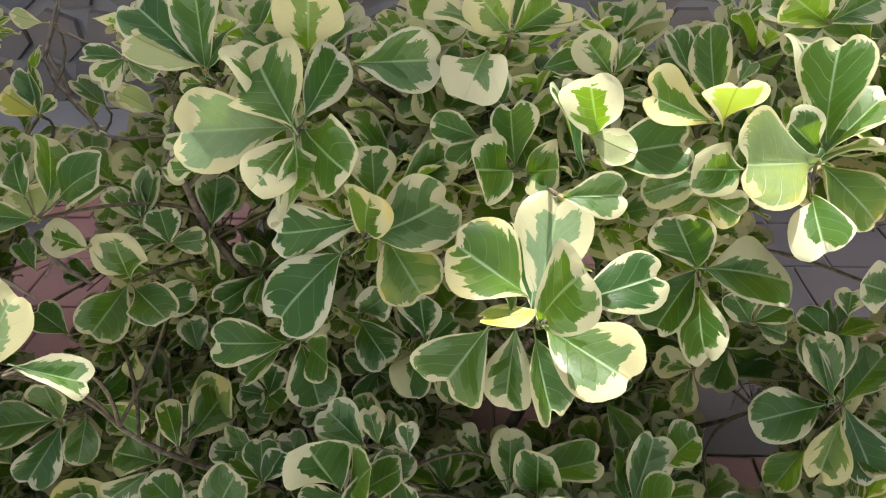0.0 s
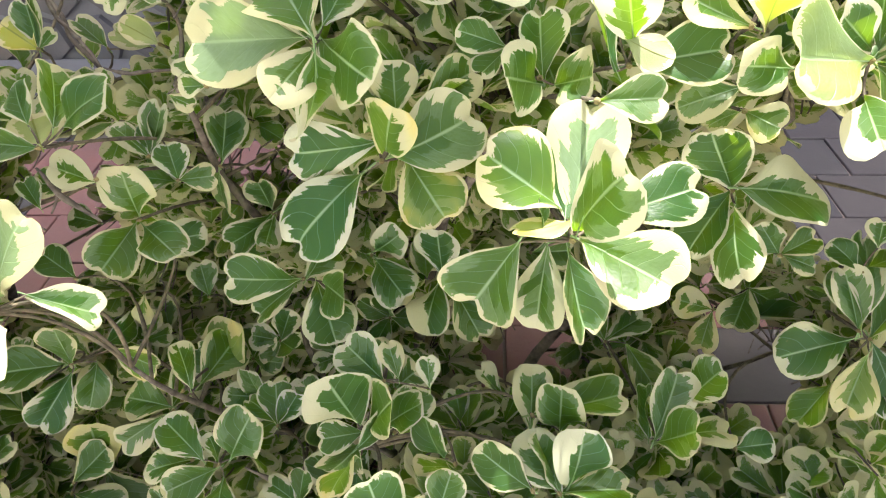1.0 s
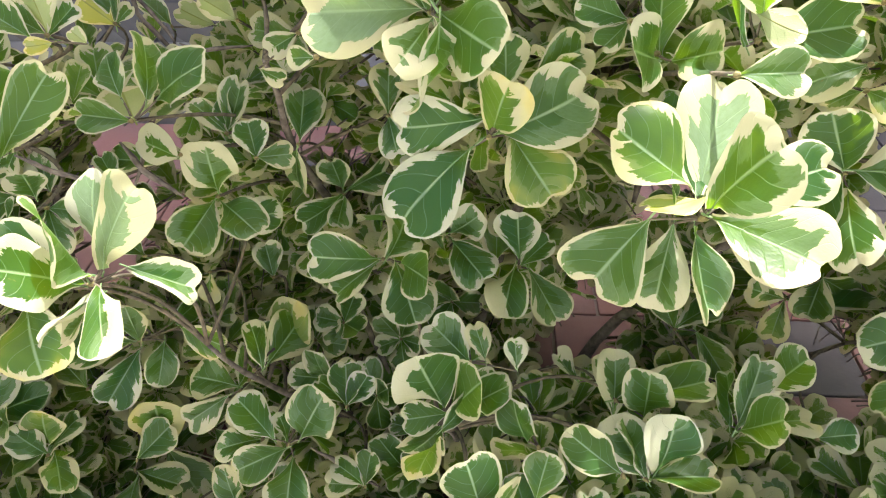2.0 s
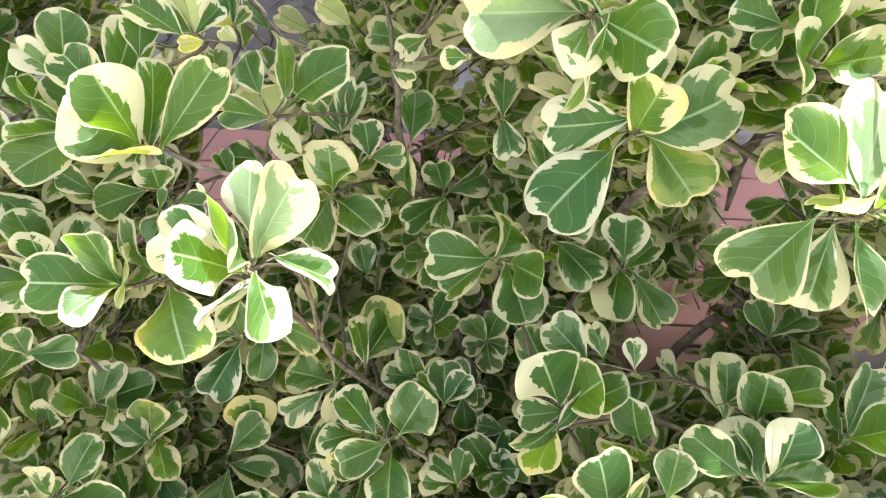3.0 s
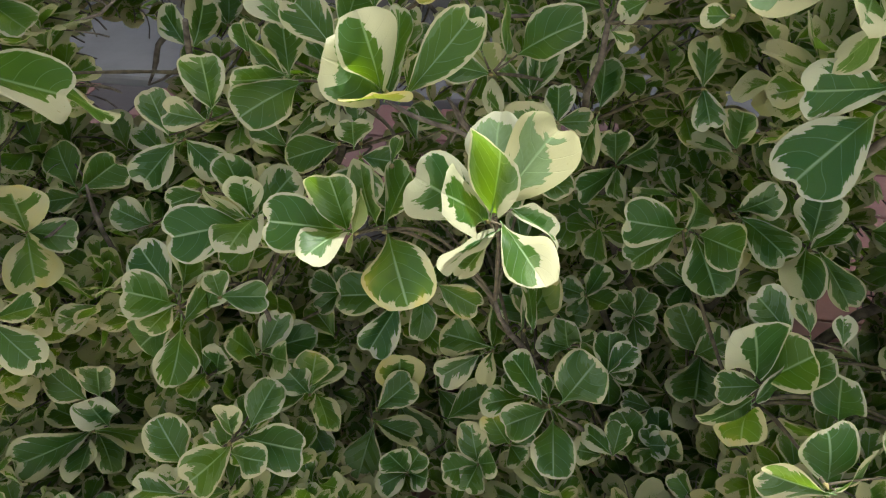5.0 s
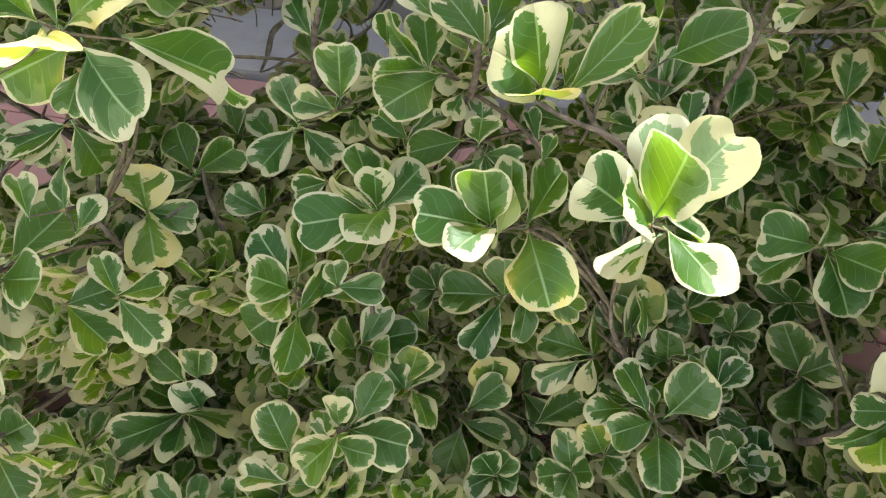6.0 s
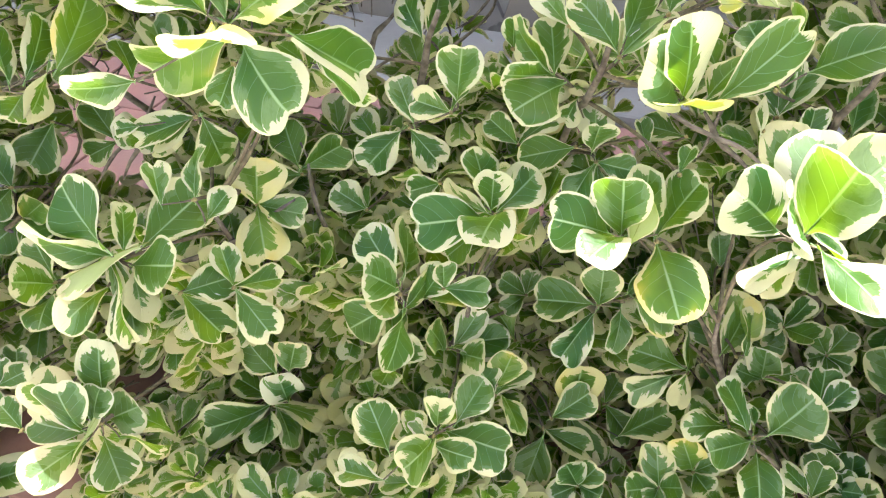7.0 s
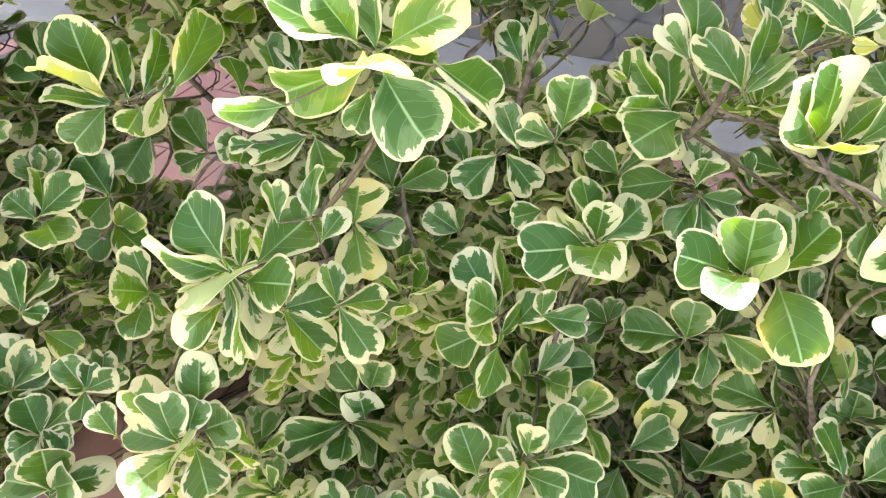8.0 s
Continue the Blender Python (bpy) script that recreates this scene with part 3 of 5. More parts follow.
sprig((0.359, 0.653, 0.300), [(0, 0, 0, -177, 22, -54, 55, 41, 8, 2), (0, 0, 0, -119, -38, 9, 54, 36, 6, 2), (41, 14, 23, -120, -32, -1, 59, 49, 4, 0), (41, 14, 23, -19, -23, 55, 58, 45, 4, 0), (0, 0, 0, -9, -4, -7, 118, 50, 3, 0)])
sprig((0.332, 0.464, 0.292), [(0, 0, 0, -11, 29, 36, 36, 35, 3, 0)])
sprig((-0.372, 0.469, 0.605), [(-4, -8, 10, -95, 71, -139, 68, 53, 4, 8, 1), (-8, 6, 1, -105, 47, -73, 68, 59, 4, 0, 3), (-4, 0, 5, -82, 7, -175, 59, 56, 4, 3, 5), (-2, 0, 2, 55, 62, 100, 67, 43, 3, 0, 1), (17, -15, 9, 6, 50, 84, 82, 39, 1, 0, 5), (13, -2, 5, 51, 51, -16, 51, 37, 4, 0, 3)])
sprig((-0.646, 0.650, 0.552), [(-5, -1, 0, 161, 53, -58, 52, 37, 4, 0, 3), (2, 1, 2, 83, 38, 69, 67, 57, 4, 0, 1)])
sprig((-0.280, 0.390, 0.550), [(2, -5, 11, 119, 107, -85, 75, 66, 1, 0, 4), (6, 9, 6, -2, 67, 57, 79, 57, 5, 16, 5), (3, 14, 7, 107, 64, -48, 68, 48, 6, 16, 1), (-11, 12, -2, -134, 44, -88, 65, 54, 5, 0, 5), (-3, -7, 5, -107, 53, -67, 66, 54, 4, 0, 1), (6, -5, -7, -131, -36, 9, 45, 29, 7, 0, 4), (6, -5, -6, -142, -10, 17, 51, 36, 9, 0, 1), (16, 22, -3, 26, -46, 13, 57, 42, 5, 0, 4), (12, -9, 4, -64, 11, 15, 72, 37, 5, 4, 1)])
sprig((-0.391, 0.407, 0.511), [(-8, 0, 3, -173, 83, -112, 59, 50, 2, 0, 4), (-3, 1, 3, -123, 17, 12, 53, 42, 5, 0, 3), (-4, -20, -4, 57, 51, 137, 53, 36, 3, 1), (21, 17, -2, 16, 70, 24, 61, 46, 2, 0, 0), (-15, 6, -3, -131, 33, -65, 68, 49, 1, 0, 5), (11, 20, -4, -144, 73, -150, 59, 42, 3, 0, 3)])
sprig((-0.370, 0.418, 0.506), [(1, 6, -6, -67, -14, 16, 67, 59, 2, 2, 3)])
sprig((-0.284, 0.536, 0.241), [(-5, 5, 1, 172, 9, -25, 63, 52, 3, 0, 3), (-1, 2, 5, 81, 1, 54, 61, 55, 4, 0, 1), (-16, -4, -8, -155, -23, -68, 59, 45, 6, 0, 4), (0, 0, 0, -101, -42, 20, 44, 29, 8, 0)])
sprig((-0.212, 0.470, 0.235), [(-12, -6, 17, 156, 59, -10, 63, 46, 3, 0, 1), (13, 3, 5, 2, 67, 67, 67, 60, 1, 0, 3), (-1, -3, -3, -147, 2, -47, 60, 44, 2, 0, 4), (0, 0, 0, 104, 58, 56, 36, 24, 3, 0), (6, -9, -11, -87, 1, 5, 65, 49, 1, 0, 3)])
sprig((-0.030, 0.423, 0.367), [(-6, 4, 8, -134, 71, -116, 70, 65, 5, 4, 1), (5, 7, 0, -34, 66, 57, 62, 54, 3, 0, 0), (17, 11, -6, -21, 58, 46, 54, 37, 1, 0, 3), (0, 0, 0, -166, 2, -36, 44, 32, 3, 0), (-5, -8, -7, -158, -52, -71, 58, 47, 3, 0, 3), (-6, -14, -6, 39, 23, 76, 53, 39, 2, 0, 1), (-5, -9, -24, -122, 24, 52, 56, 44, 4, 2, 3)])
sprig((0.052, 0.412, 0.336), [(-10, 2, 5, -156, 67, -138, 58, 45, 1, 0, 3)])
sprig((-0.008, 0.315, 0.387), [(9, 12, -17, -178, 82, -70, 58, 49, 3, 0, 5), (8, -2, -3, 27, 27, 100, 45, 32, 6, 0, 5), (49, 8, 11, 72, 40, -7, 38, 32, 1, 0), (3, -4, -4, 178, 9, -80, 55, 40, 3, 0, 0)])
sprig((-0.408, 0.532, 0.122), [(0, 0, 0, 15, 84, 96, 90, 66, 5, 2), (0, 0, 0, -42, -35, 12, 85, 65, 4, 0), (69, -9, -13, 30, 29, 37, 78, 53, 3, 0)])
sprig((-0.685, 0.337, 0.673), [(-23, 28, -24, -179, -23, -119, 81, 63, 1, 2, 4), (-7, 25, -20, -45, -28, 52, 69, 67, 2, 0, 5), (41, 18, -8, 70, -40, 58, 88, 56, 4, 8, 4), (-4, -6, 0, -62, 3, -167, 61, 56, 5, 3, 3), (-14, 7, 2, -144, 28, -27, 75, 55, 3, 0, 4), (5, 4, 4, -5, 39, 62, 65, 47, 5, 2, 3), (-14, 0, 6, -127, 56, -84, 52, 38, 5, 0, 0), (0, 0, 0, 107, 59, -44, 47, 31, 4, 0), (-50, -41, -30, -141, -6, -101, 47, 34, 4, 0, 3)])
sprig((-0.991, 0.395, 0.550), [(-18, 0, 7, -123, 77, -136, 76, 58, 3, 0, 1), (-15, 0, 6, -110, 38, 23, 72, 51, 4, 3, 4), (-8, -3, -2, -156, 19, -8, 63, 43, 3, 0, 1), (7, 5, 4, 127, 60, 72, 60, 39, 4, 0, 0), (22, 13, 9, 86, 40, 87, 66, 46, 4, 0, 1), (48, 28, 17, 54, 47, 102, 76, 57, 1, 2, 1), (38, 31, 22, -83, -48, -109, 64, 44, 8, 0, 1), (-7, -11, -1, -110, -32, -58, 51, 45, 1, 0), (26, 1, 0, -82, -21, -41, 36, 33, 3, 0)])
sprig((-0.809, 0.294, 0.466), [(12, 5, -6, -12, 24, 48, 58, 51, 1, 0, 0), (0, -19, -14, -103, 1, -13, 49, 35, 5, 8, 3), (0, -4, 4, -62, -44, 52, 73, 48, 5, 0), (11, 1, -7, -40, -22, -55, 50, 37, 9, 0, 1), (0, -4, 4, -33, -37, -51, 76, 50, 2, 0), (10, -17, -16, -75, -41, 19, 45, 31, 5, 0, 1)])
sprig((-0.809, 0.290, 0.470), [(15, -15, 28, 166, 37, -69, 68, 57, 2, 0, 1), (7, 7, 6, 106, 45, 63, 44, 32, 4, 0, 1), (15, 21, 3, 68, 18, 34, 72, 54, 1, 0, 4), (1, 3, 2, -143, 23, -112, 74, 51, 5, 0, 3), (23, 11, 14, -147, -13, -164, 77, 50, 3, 1)])
sprig((-0.796, 0.340, 0.392), [(0, 0, 0, 24, 18, 50, 59, 40, 3, 0), (0, 0, 0, -18, -29, 8, 67, 45, 3, 0)])
sprig((-0.737, 0.346, 0.411), [(0, 0, 0, 22, 15, 13, 50, 34, 4, 0), (0, 0, 0, -25, -33, 25, 61, 41, 4, 0), (0, 0, 0, 140, 55, 11, 45, 30, 3, 0)])
sprig((-0.857, 0.250, 0.274), [(-9, 9, -12, 16, 31, 54, 56, 52, 2, 0, 4), (-5, -5, 6, 16, 76, 71, 46, 36, 2, 0, 5), (1, -1, 17, -108, -44, -148, 61, 41, 3, 1), (-26, -3, -2, 174, 39, 11, 68, 54, 5, 0, 0), (26, -9, -2, 16, -4, -47, 47, 32, 3, 0)])
sprig((-0.857, 0.246, 0.278), [(-2, 18, 23, 72, 81, 40, 59, 45, 3, 0, 3), (-14, -10, -3, -103, 77, -152, 68, 57, 3, 0, 5), (-16, -8, -10, -158, 13, -65, 60, 51, 5, 8, 5), (-8, -15, -14, -100, 17, -29, 65, 51, 5, 0, 1), (-7, 2, -27, -42, -58, -9, 64, 49, 2, 0, 1)])
sprig((-0.769, 0.405, 0.147), [(-5, -4, 1, -115, 12, -75, 85, 65, 3, 0, 5), (-1, -5, -3, -71, -1, 23, 64, 53, 4, 0, 4), (5, -1, -1, -37, -5, -36, 58, 47, 4, 0, 3), (18, 7, 4, 110, 109, 20, 59, 52, 6, 0, 3), (0, 0, 0, 9, -1, -11, 72, 48, 6, 2), (-6, 6, 2, -177, 38, -17, 56, 41, 4, 0, 1)])
sprig((-0.752, 0.410, 0.208), [(-3, -3, -1, -161, 60, -74, 58, 45, 3, 0, 3), (9, 4, 2, 32, 74, 63, 57, 47, 3, 0, 4)])
sprig((-0.598, 0.423, 0.375), [(-9, 15, 5, 159, 43, -49, 65, 47, 3, 0, 1), (-4, 15, 5, 90, 27, 77, 70, 57, 4, 0, 5), (-2, -2, 7, -100, 54, -79, 62, 49, 2, 0, 5), (-8, -3, -16, -159, -34, -50, 66, 54, 1, 0, 3), (-8, 3, -3, -92, 14, -18, 49, 35, 4, 0, 0), (8, -7, -11, 66, 17, 79, 58, 44, 3, 0, 1), (7, -11, -8, -79, -40, -67, 67, 51, 2, 0, 1), (17, 22, -20, -7, 69, 66, 49, 38, 4, 0, 1)])
sprig((-0.585, 0.482, 0.321), [(-1, 3, -3, 62, -21, 36, 68, 58, 1, 2, 4)])
sprig((-0.538, 0.352, 0.255), [(-40, -27, -10, 150, 63, -20, 57, 47, 3, 0), (2, 7, 7, 96, 100, -8, 45, 34, 6, 0, 5), (0, -6, -6, -26, 20, 65, 51, 36, 3, 0, 3), (0, -3, -1, -90, 25, -60, 62, 51, 3, 0, 5), (2, -8, -10, 151, 37, -79, 37, 26, 4, 0, 4), (10, 11, -2, -8, 1, 62, 72, 61, 2, 0, 0), (21, 11, 16, 62, 42, 26, 53, 42, 2, 0), (-40, -46, -33, -171, 7, -14, 51, 34, 5, 0)])
sprig((-0.516, 0.472, 0.461), [(-5, 1, 4, 107, 95, -3, 48, 38, 5, 0, 0), (1, 2, 3, 40, 39, 56, 56, 45, 4, 0, 3), (-8, -6, -1, -133, 15, -51, 74, 57, 1, 0, 5), (-6, -6, 4, 176, 13, -93, 53, 40, 7, 0, 3), (6, 3, 5, -100, 18, 19, 64, 55, 4, 0, 3), (-13, 7, 3, 115, 74, 46, 57, 41, 2, 0, 3)])
sprig((-0.438, 0.582, 0.488), [(0, 0, 0, 116, 68, -18, 45, 39, 6, 0), (-28, 20, 42, -112, -43, -27, 32, 27, 7, 0)])
sprig((-0.755, 0.528, 0.423), [(-4, 3, 4, 146, 51, -47, 60, 45, 1, 0, 1), (-2, 4, 5, 30, 31, 86, 63, 47, 1, 0, 2), (0, 0, 0, -155, -1, -58, 39, 30, 3, 0)])
sprig((-0.673, 0.519, 0.398), [(0, 0, 0, -165, 38, -54, 44, 40, 3, 0), (0, 0, 0, 87, 56, -36, 31, 21, 3, 0)])
sprig((-0.777, 0.462, 0.420), [(0, 0, 0, -33, 72, 156, 73, 62, 6, 2), (0, 0, 0, -55, -10, -4, 71, 56, 6, 2), (0, 0, 0, 3, -4, 31, 60, 40, 3, 0)])
sprig((-0.584, 0.543, 0.524), [(3, 8, 9, 9, 86, 85, 63, 48, 3, 0, 4), (0, 0, 0, -169, 16, -61, 44, 35, 3, 0), (-33, -22, -7, 135, 47, -8, 54, 36, 4, 0), (0, 0, 0, 64, 51, -15, 38, 26, 3, 0)])
sprig((-0.645, 0.586, 0.472), [(-8, -4, -2, -117, -23, -22, 64, 49, 4, 0, 0), (0, 0, 0, -24, -29, 39, 55, 42, 4, 0)])
sprig((-0.488, 0.533, 0.579), [(0, 2, 5, 174, 37, -110, 60, 41, 4, 0, 3), (3, 4, 4, 111, 53, 2, 56, 41, 5, 0, 1), (0, 4, 4, -124, 8, -96, 51, 36, 3, 0, 3), (12, -1, -2, -114, 5, -32, 69, 57, 1, 0, 1)])
sprig((-0.430, 0.521, 0.614), [(-1, 1, 3, 101, 15, 173, 62, 48, 3, 1, 2), (0, 0, 0, 158, 48, -27, 65, 43, 3, 0), (2, 12, 14, 71, 42, 59, 62, 46, 3, 0, 1), (0, 0, 0, 49, 42, -8, 60, 40, 3, 0)])
sprig((-0.024, 0.609, 0.197), [(0, 0, 0, 152, 54, -63, 71, 54, 3, 0), (0, 0, 0, -99, -9, 19, 81, 69, 3, 0), (0, 0, 0, 48, 43, 9, 56, 43, 3, 0)])
sprig((-0.132, 0.462, 0.167), [(0, 0, 0, 78, 55, -10, 44, 33, 3, 0), (0, 0, 0, 158, 45, -1, 47, 32, 5, 0)])
sprig((-0.400, 0.563, 0.292), [(-6, -3, 1, -162, 9, -24, 74, 59, 2, 0, 0), (-3, -5, -12, -121, -32, -57, 72, 52, 2, 0, 4), (27, 4, -2, -82, -24, -32, 53, 40, 2, 0, 3), (1, -1, 0, -174, 86, -98, 59, 50, 2, 0, 0)])
sprig((-0.362, 0.574, 0.105), [(0, 0, 0, -28, -31, 36, 65, 48, 2, 0), (0, 0, 0, 62, 50, 16, 45, 36, 4, 0)])
sprig((-0.435, 0.497, 0.121), [(3, -6, -7, -99, -26, -7, 69, 53, 2, 0, 3), (0, 0, 0, -10, -17, -1, 70, 47, 6, 0)])
sprig((-1.001, 0.370, 0.321), [(0, -2, -1, -90, 44, -64, 63, 56, 4, 0, 0), (1, -6, -8, -72, 8, 23, 58, 43, 2, 0, 3), (0, 0, 0, -32, -37, -42, 39, 26, 3, 0), (-3, 3, 5, 171, 77, -62, 55, 40, 4, 0, 0)])
sprig((-1.129, 0.362, 0.393), [(0, 0, 0, 180, 39, -29, 44, 40, 4, 0), (5, 7, 7, 121, 34, 63, 57, 45, 4, 0, 1), (0, 0, 0, 49, 41, 30, 70, 47, 3, 0), (11, 2, 0, -34, 21, 9, 66, 55, 3, 0, 3)])
sprig((-1.136, 0.305, 0.295), [(0, 0, 0, 1, 16, 32, 43, 29, 3, 0), (0, 0, 0, 64, 50, -5, 60, 40, 3, 0), (0, 0, 0, 130, 57, -16, 65, 44, 3, 0)])
sprig((-1.085, 0.430, 0.395), [(0, 0, 0, 161, 45, -18, 65, 55, 3, 0), (0, 0, 0, -94, -18, -47, 46, 42, 3, 0)])
sprig((-1.104, 0.216, 0.061), [(0, 0, 0, 73, 75, 66, 79, 56, 3, 0), (0, 0, 0, 33, 28, 20, 87, 50, 3, 0), (0, 0, 0, 88, 57, -5, 95, 50, 3, 0)])
sprig((-1.165, 0.287, 0.091), [(0, 0, 0, -18, 86, 170, 61, 47, 3, 0), (0, 0, 0, 49, 42, 58, 50, 35, 4, 0)])
sprig((-0.360, 0.546, 0.664), [(0, 0, 0, 168, 33, -15, 55, 37, 4, 0), (20, -5, 0, -174, -12, 128, 23, 15, 3, 3), (45, -3, -2, 152, 23, 133, 21, 14, 3, 1)])
sprig((-0.419, 0.852, 0.665), [(0, 0, 0, -172, 6, -180, 46, 31, 3, 1)])
sprig((-0.232, 0.649, 0.700), [(0, 0, 0, -175, 10, -18, 40, 27, 3, 0), (0, 0, 0, -140, -29, -69, 36, 29, 6, 0), (0, 0, 0, -23, -21, 24, 38, 26, 3, 0)])
sprig((-0.401, 0.738, 0.600), [(0, 0, 0, 111, 59, -61, 77, 50, 3, 0), (0, 0, 0, 108, 59, -12, 54, 36, 3, 0), (0, 0, 0, 173, 38, 135, 41, 39, 3, 3), (0, 0, 0, 29, 39, 50, 28, 19, 5, 0)])
sprig((-0.427, 0.914, 0.526), [(0, 0, 0, 158, 41, 0, 61, 41, 4, 0), (62, -2, 3, 170, 18, 138, 54, 36, 3, 1)])
sprig((-0.267, 0.643, 0.524), [(0, 0, 0, 106, 59, -48, 52, 35, 2, 0), (0, 0, 0, 52, 53, 15, 60, 40, 4, 0), (0, 0, 0, 156, 41, -5, 50, 33, 5, 0)])
sprig((-0.236, 0.628, 0.505), [(0, 0, 0, 117, 87, 3, 43, 37, 4, 0), (0, 0, 0, 0, 8, 57, 38, 30, 3, 0)])
sprig((-0.122, 0.496, 0.673), [(0, 0, 0, -170, 3, -61, 21, 17, 6, 0)])
sprig((-0.165, 0.648, 0.675), [(0, 0, 0, -159, 12, -68, 22, 20, 7, 0)])
sprig((0.090, 0.497, 0.699), [(0, 0, 0, 177, 20, -63, 36, 24, 2, 0), (0, 0, 0, -139, -30, -16, 30, 20, 3, 0)])
sprig((0.107, 0.522, 0.712), [(0, 0, 0, 110, 59, -21, 25, 19, 3, 0)])
sprig((0.186, 0.537, 0.729), [(0, 0, 0, -163, 50, -98, 37, 31, 6, 0), (0, 0, 0, 31, 42, 14, 30, 20, 4, 0), (-52, -5, 7, 16, 10, 64, 30, 20, 2, 0)])
sprig((0.269, 0.612, 0.694), [(0, 0, 0, 133, 54, -11, 47, 31, 4, 0)])
sprig((0.314, 0.613, 0.708), [(0, 0, 0, -11, -14, 73, 35, 29, 3, 0)])
sprig((0.261, 0.502, 0.648), [(0, 0, 0, -56, 1, 55, 32, 31, 4, 2), (0, 0, 0, -165, -5, -5, 30, 20, 5, 2)])
sprig((0.450, 0.571, 0.435), [(0, 0, 0, 154, 42, -36, 41, 27, 2, 0), (12, 10, 22, 89, 69, -30, 32, 29, 6, 0), (0, 0, 0, 16, 28, -26, 46, 31, 3, 0)])
sprig((0.401, 0.464, 0.587), [(0, 0, 0, -150, 32, -62, 57, 38, 4, 0)])
sprig((0.362, 0.566, 0.460), [(0, 0, 0, -173, 54, -90, 41, 29, 3, 0), (0, 0, 0, 14, 26, 35, 39, 29, 3, 0), (0, 0, 0, -13, -9, 23, 38, 26, 4, 0)])
sprig((-0.400, 0.632, 0.363), [(0, 0, 0, 162, 36, -25, 52, 42, 1, 0)])
sprig((-0.440, 0.766, 0.343), [(0, 0, 0, -174, 25, -46, 41, 39, 3, 0)])
sprig((-0.264, 0.661, 0.307), [(0, 0, 0, 114, 58, 5, 48, 38, 2, 0)])
sprig((-0.333, 0.642, 0.331), [(0, 0, 0, -93, -46, 2, 39, 26, 9, 2)])
sprig((-0.012, 0.448, 0.409), [(0, 0, 0, 156, 41, -29, 53, 43, 4, 0), (14, -3, 5, 111, 49, 8, 36, 24, 5, 0), (42, -7, -2, 99, 49, -0, 31, 22, 7, 0)])
sprig((-0.665, 0.777, 0.527), [(0, 0, 0, 92, 55, 32, 40, 33, 3, 0), (0, 0, 0, 164, 37, -4, 40, 26, 4, 0)])
sprig((-0.398, 0.534, 0.650), [(0, 0, 0, 87, 58, 28, 37, 31, 3, 0)])
sprig((-0.752, 0.802, 0.558), [(0, 0, 0, 149, 57, -20, 43, 41, 2, 0), (0, 0, 0, 27, 32, 69, 45, 30, 3, 0)])
sprig((-0.528, 0.550, 0.596), [(0, 0, 0, 110, 87, 17, 30, 29, 3, 0), (36, -11, -9, 152, 37, -27, 35, 29, 3, 0)])
sprig((-0.457, 0.569, 0.494), [(0, 0, 0, -156, -8, -51, 59, 39, 1, 0), (17, -5, 1, -59, 84, 178, 39, 39, 4, 0)])
sprig((-0.167, 0.614, 0.642), [(0, 0, 0, -147, -18, -59, 33, 24, 6, 0), (-31, -28, -20, -7, -29, 63, 24, 18, 6, 0)])
sprig((-0.266, 0.738, 0.604), [(0, 0, 0, 170, 31, 118, 43, 30, 3, 1)])
sprig((0.236, 0.706, 0.414), [(0, 0, 0, 87, 58, 12, 55, 37, 2, 0), (0, 0, 0, -164, -0, -21, 48, 32, 2, 0), (19, -14, -11, -0, 77, 54, 28, 30, 4, 0)])
sprig((0.036, 0.584, 0.403), [(-4, 1, 2, -105, -5, 13, 61, 45, 4, 8, 3), (9, -2, -1, -53, -29, -1, 66, 50, 3, 0, 0), (0, 5, 8, 178, 84, -101, 61, 49, 4, 0, 0), (0, 0, 0, 30, 36, 19, 46, 31, 3, 0)])
sprig((0.137, 0.683, 0.364), [(0, 0, 0, 1, 3, 51, 53, 45, 2, 0)])
sprig((0.121, 0.513, 0.308), [(20, -14, -20, 110, 68, -55, 64, 45, 4, 0, 4), (-21, -6, 5, 149, 36, 7, 43, 29, 6, 0)])
sprig((0.226, 0.616, 0.282), [(0, 0, 0, 135, 52, -39, 52, 35, 2, 0), (0, 0, 0, 26, 32, 4, 60, 40, 4, 0), (24, -4, 1, -43, -42, 31, 61, 41, 3, 2)])
sprig((0.119, 0.373, 0.359), [(0, 0, 0, 165, 35, -50, 58, 39, 2, 0)])
sprig((-0.099, 0.546, 0.136), [(0, 0, 0, -123, -35, -16, 51, 41, 3, 0), (21, 7, 14, 176, 12, -37, 40, 29, 3, 0), (37, -12, -11, 146, 36, -32, 36, 28, 3, 0)])
sprig((-0.127, 0.597, 0.141), [(0, 0, 0, 112, 57, 21, 62, 41, 3, 0), (0, 0, 0, 29, 34, 33, 35, 27, 3, 0), (0, 0, 0, 173, 39, -43, 39, 31, 4, 0)])
sprig((-0.556, 0.437, 0.383), [(0, 0, 0, -101, 89, -122, 35, 29, 3, 0), (0, 0, 0, 4, 6, 45, 48, 35, 1, 0)])
sprig((-0.562, 0.482, 0.244), [(6, -1, 5, 21, 57, 90, 60, 41, 5, 0, 5), (15, 0, -3, -31, 29, 45, 54, 45, 4, 0, 4), (0, 0, 0, 18, 23, 9, 76, 50, 2, 0), (-5, -2, -2, -96, 69, -92, 57, 43, 2, 0, 1)])
sprig((-0.619, 0.455, 0.222), [(-6, 3, 5, 105, 52, 52, 63, 47, 3, 0, 0), (11, 5, 5, -39, 71, 105, 50, 40, 5, 0, 1), (-4, 1, 1, -82, 30, -16, 53, 37, 2, 0, 1)])
sprig((-0.492, 0.555, 0.207), [(0, 0, 0, 152, 45, -19, 55, 38, 2, 2)])
sprig((-0.427, 0.500, 0.141), [(0, 0, 0, 32, 36, 43, 65, 48, 3, 0)])
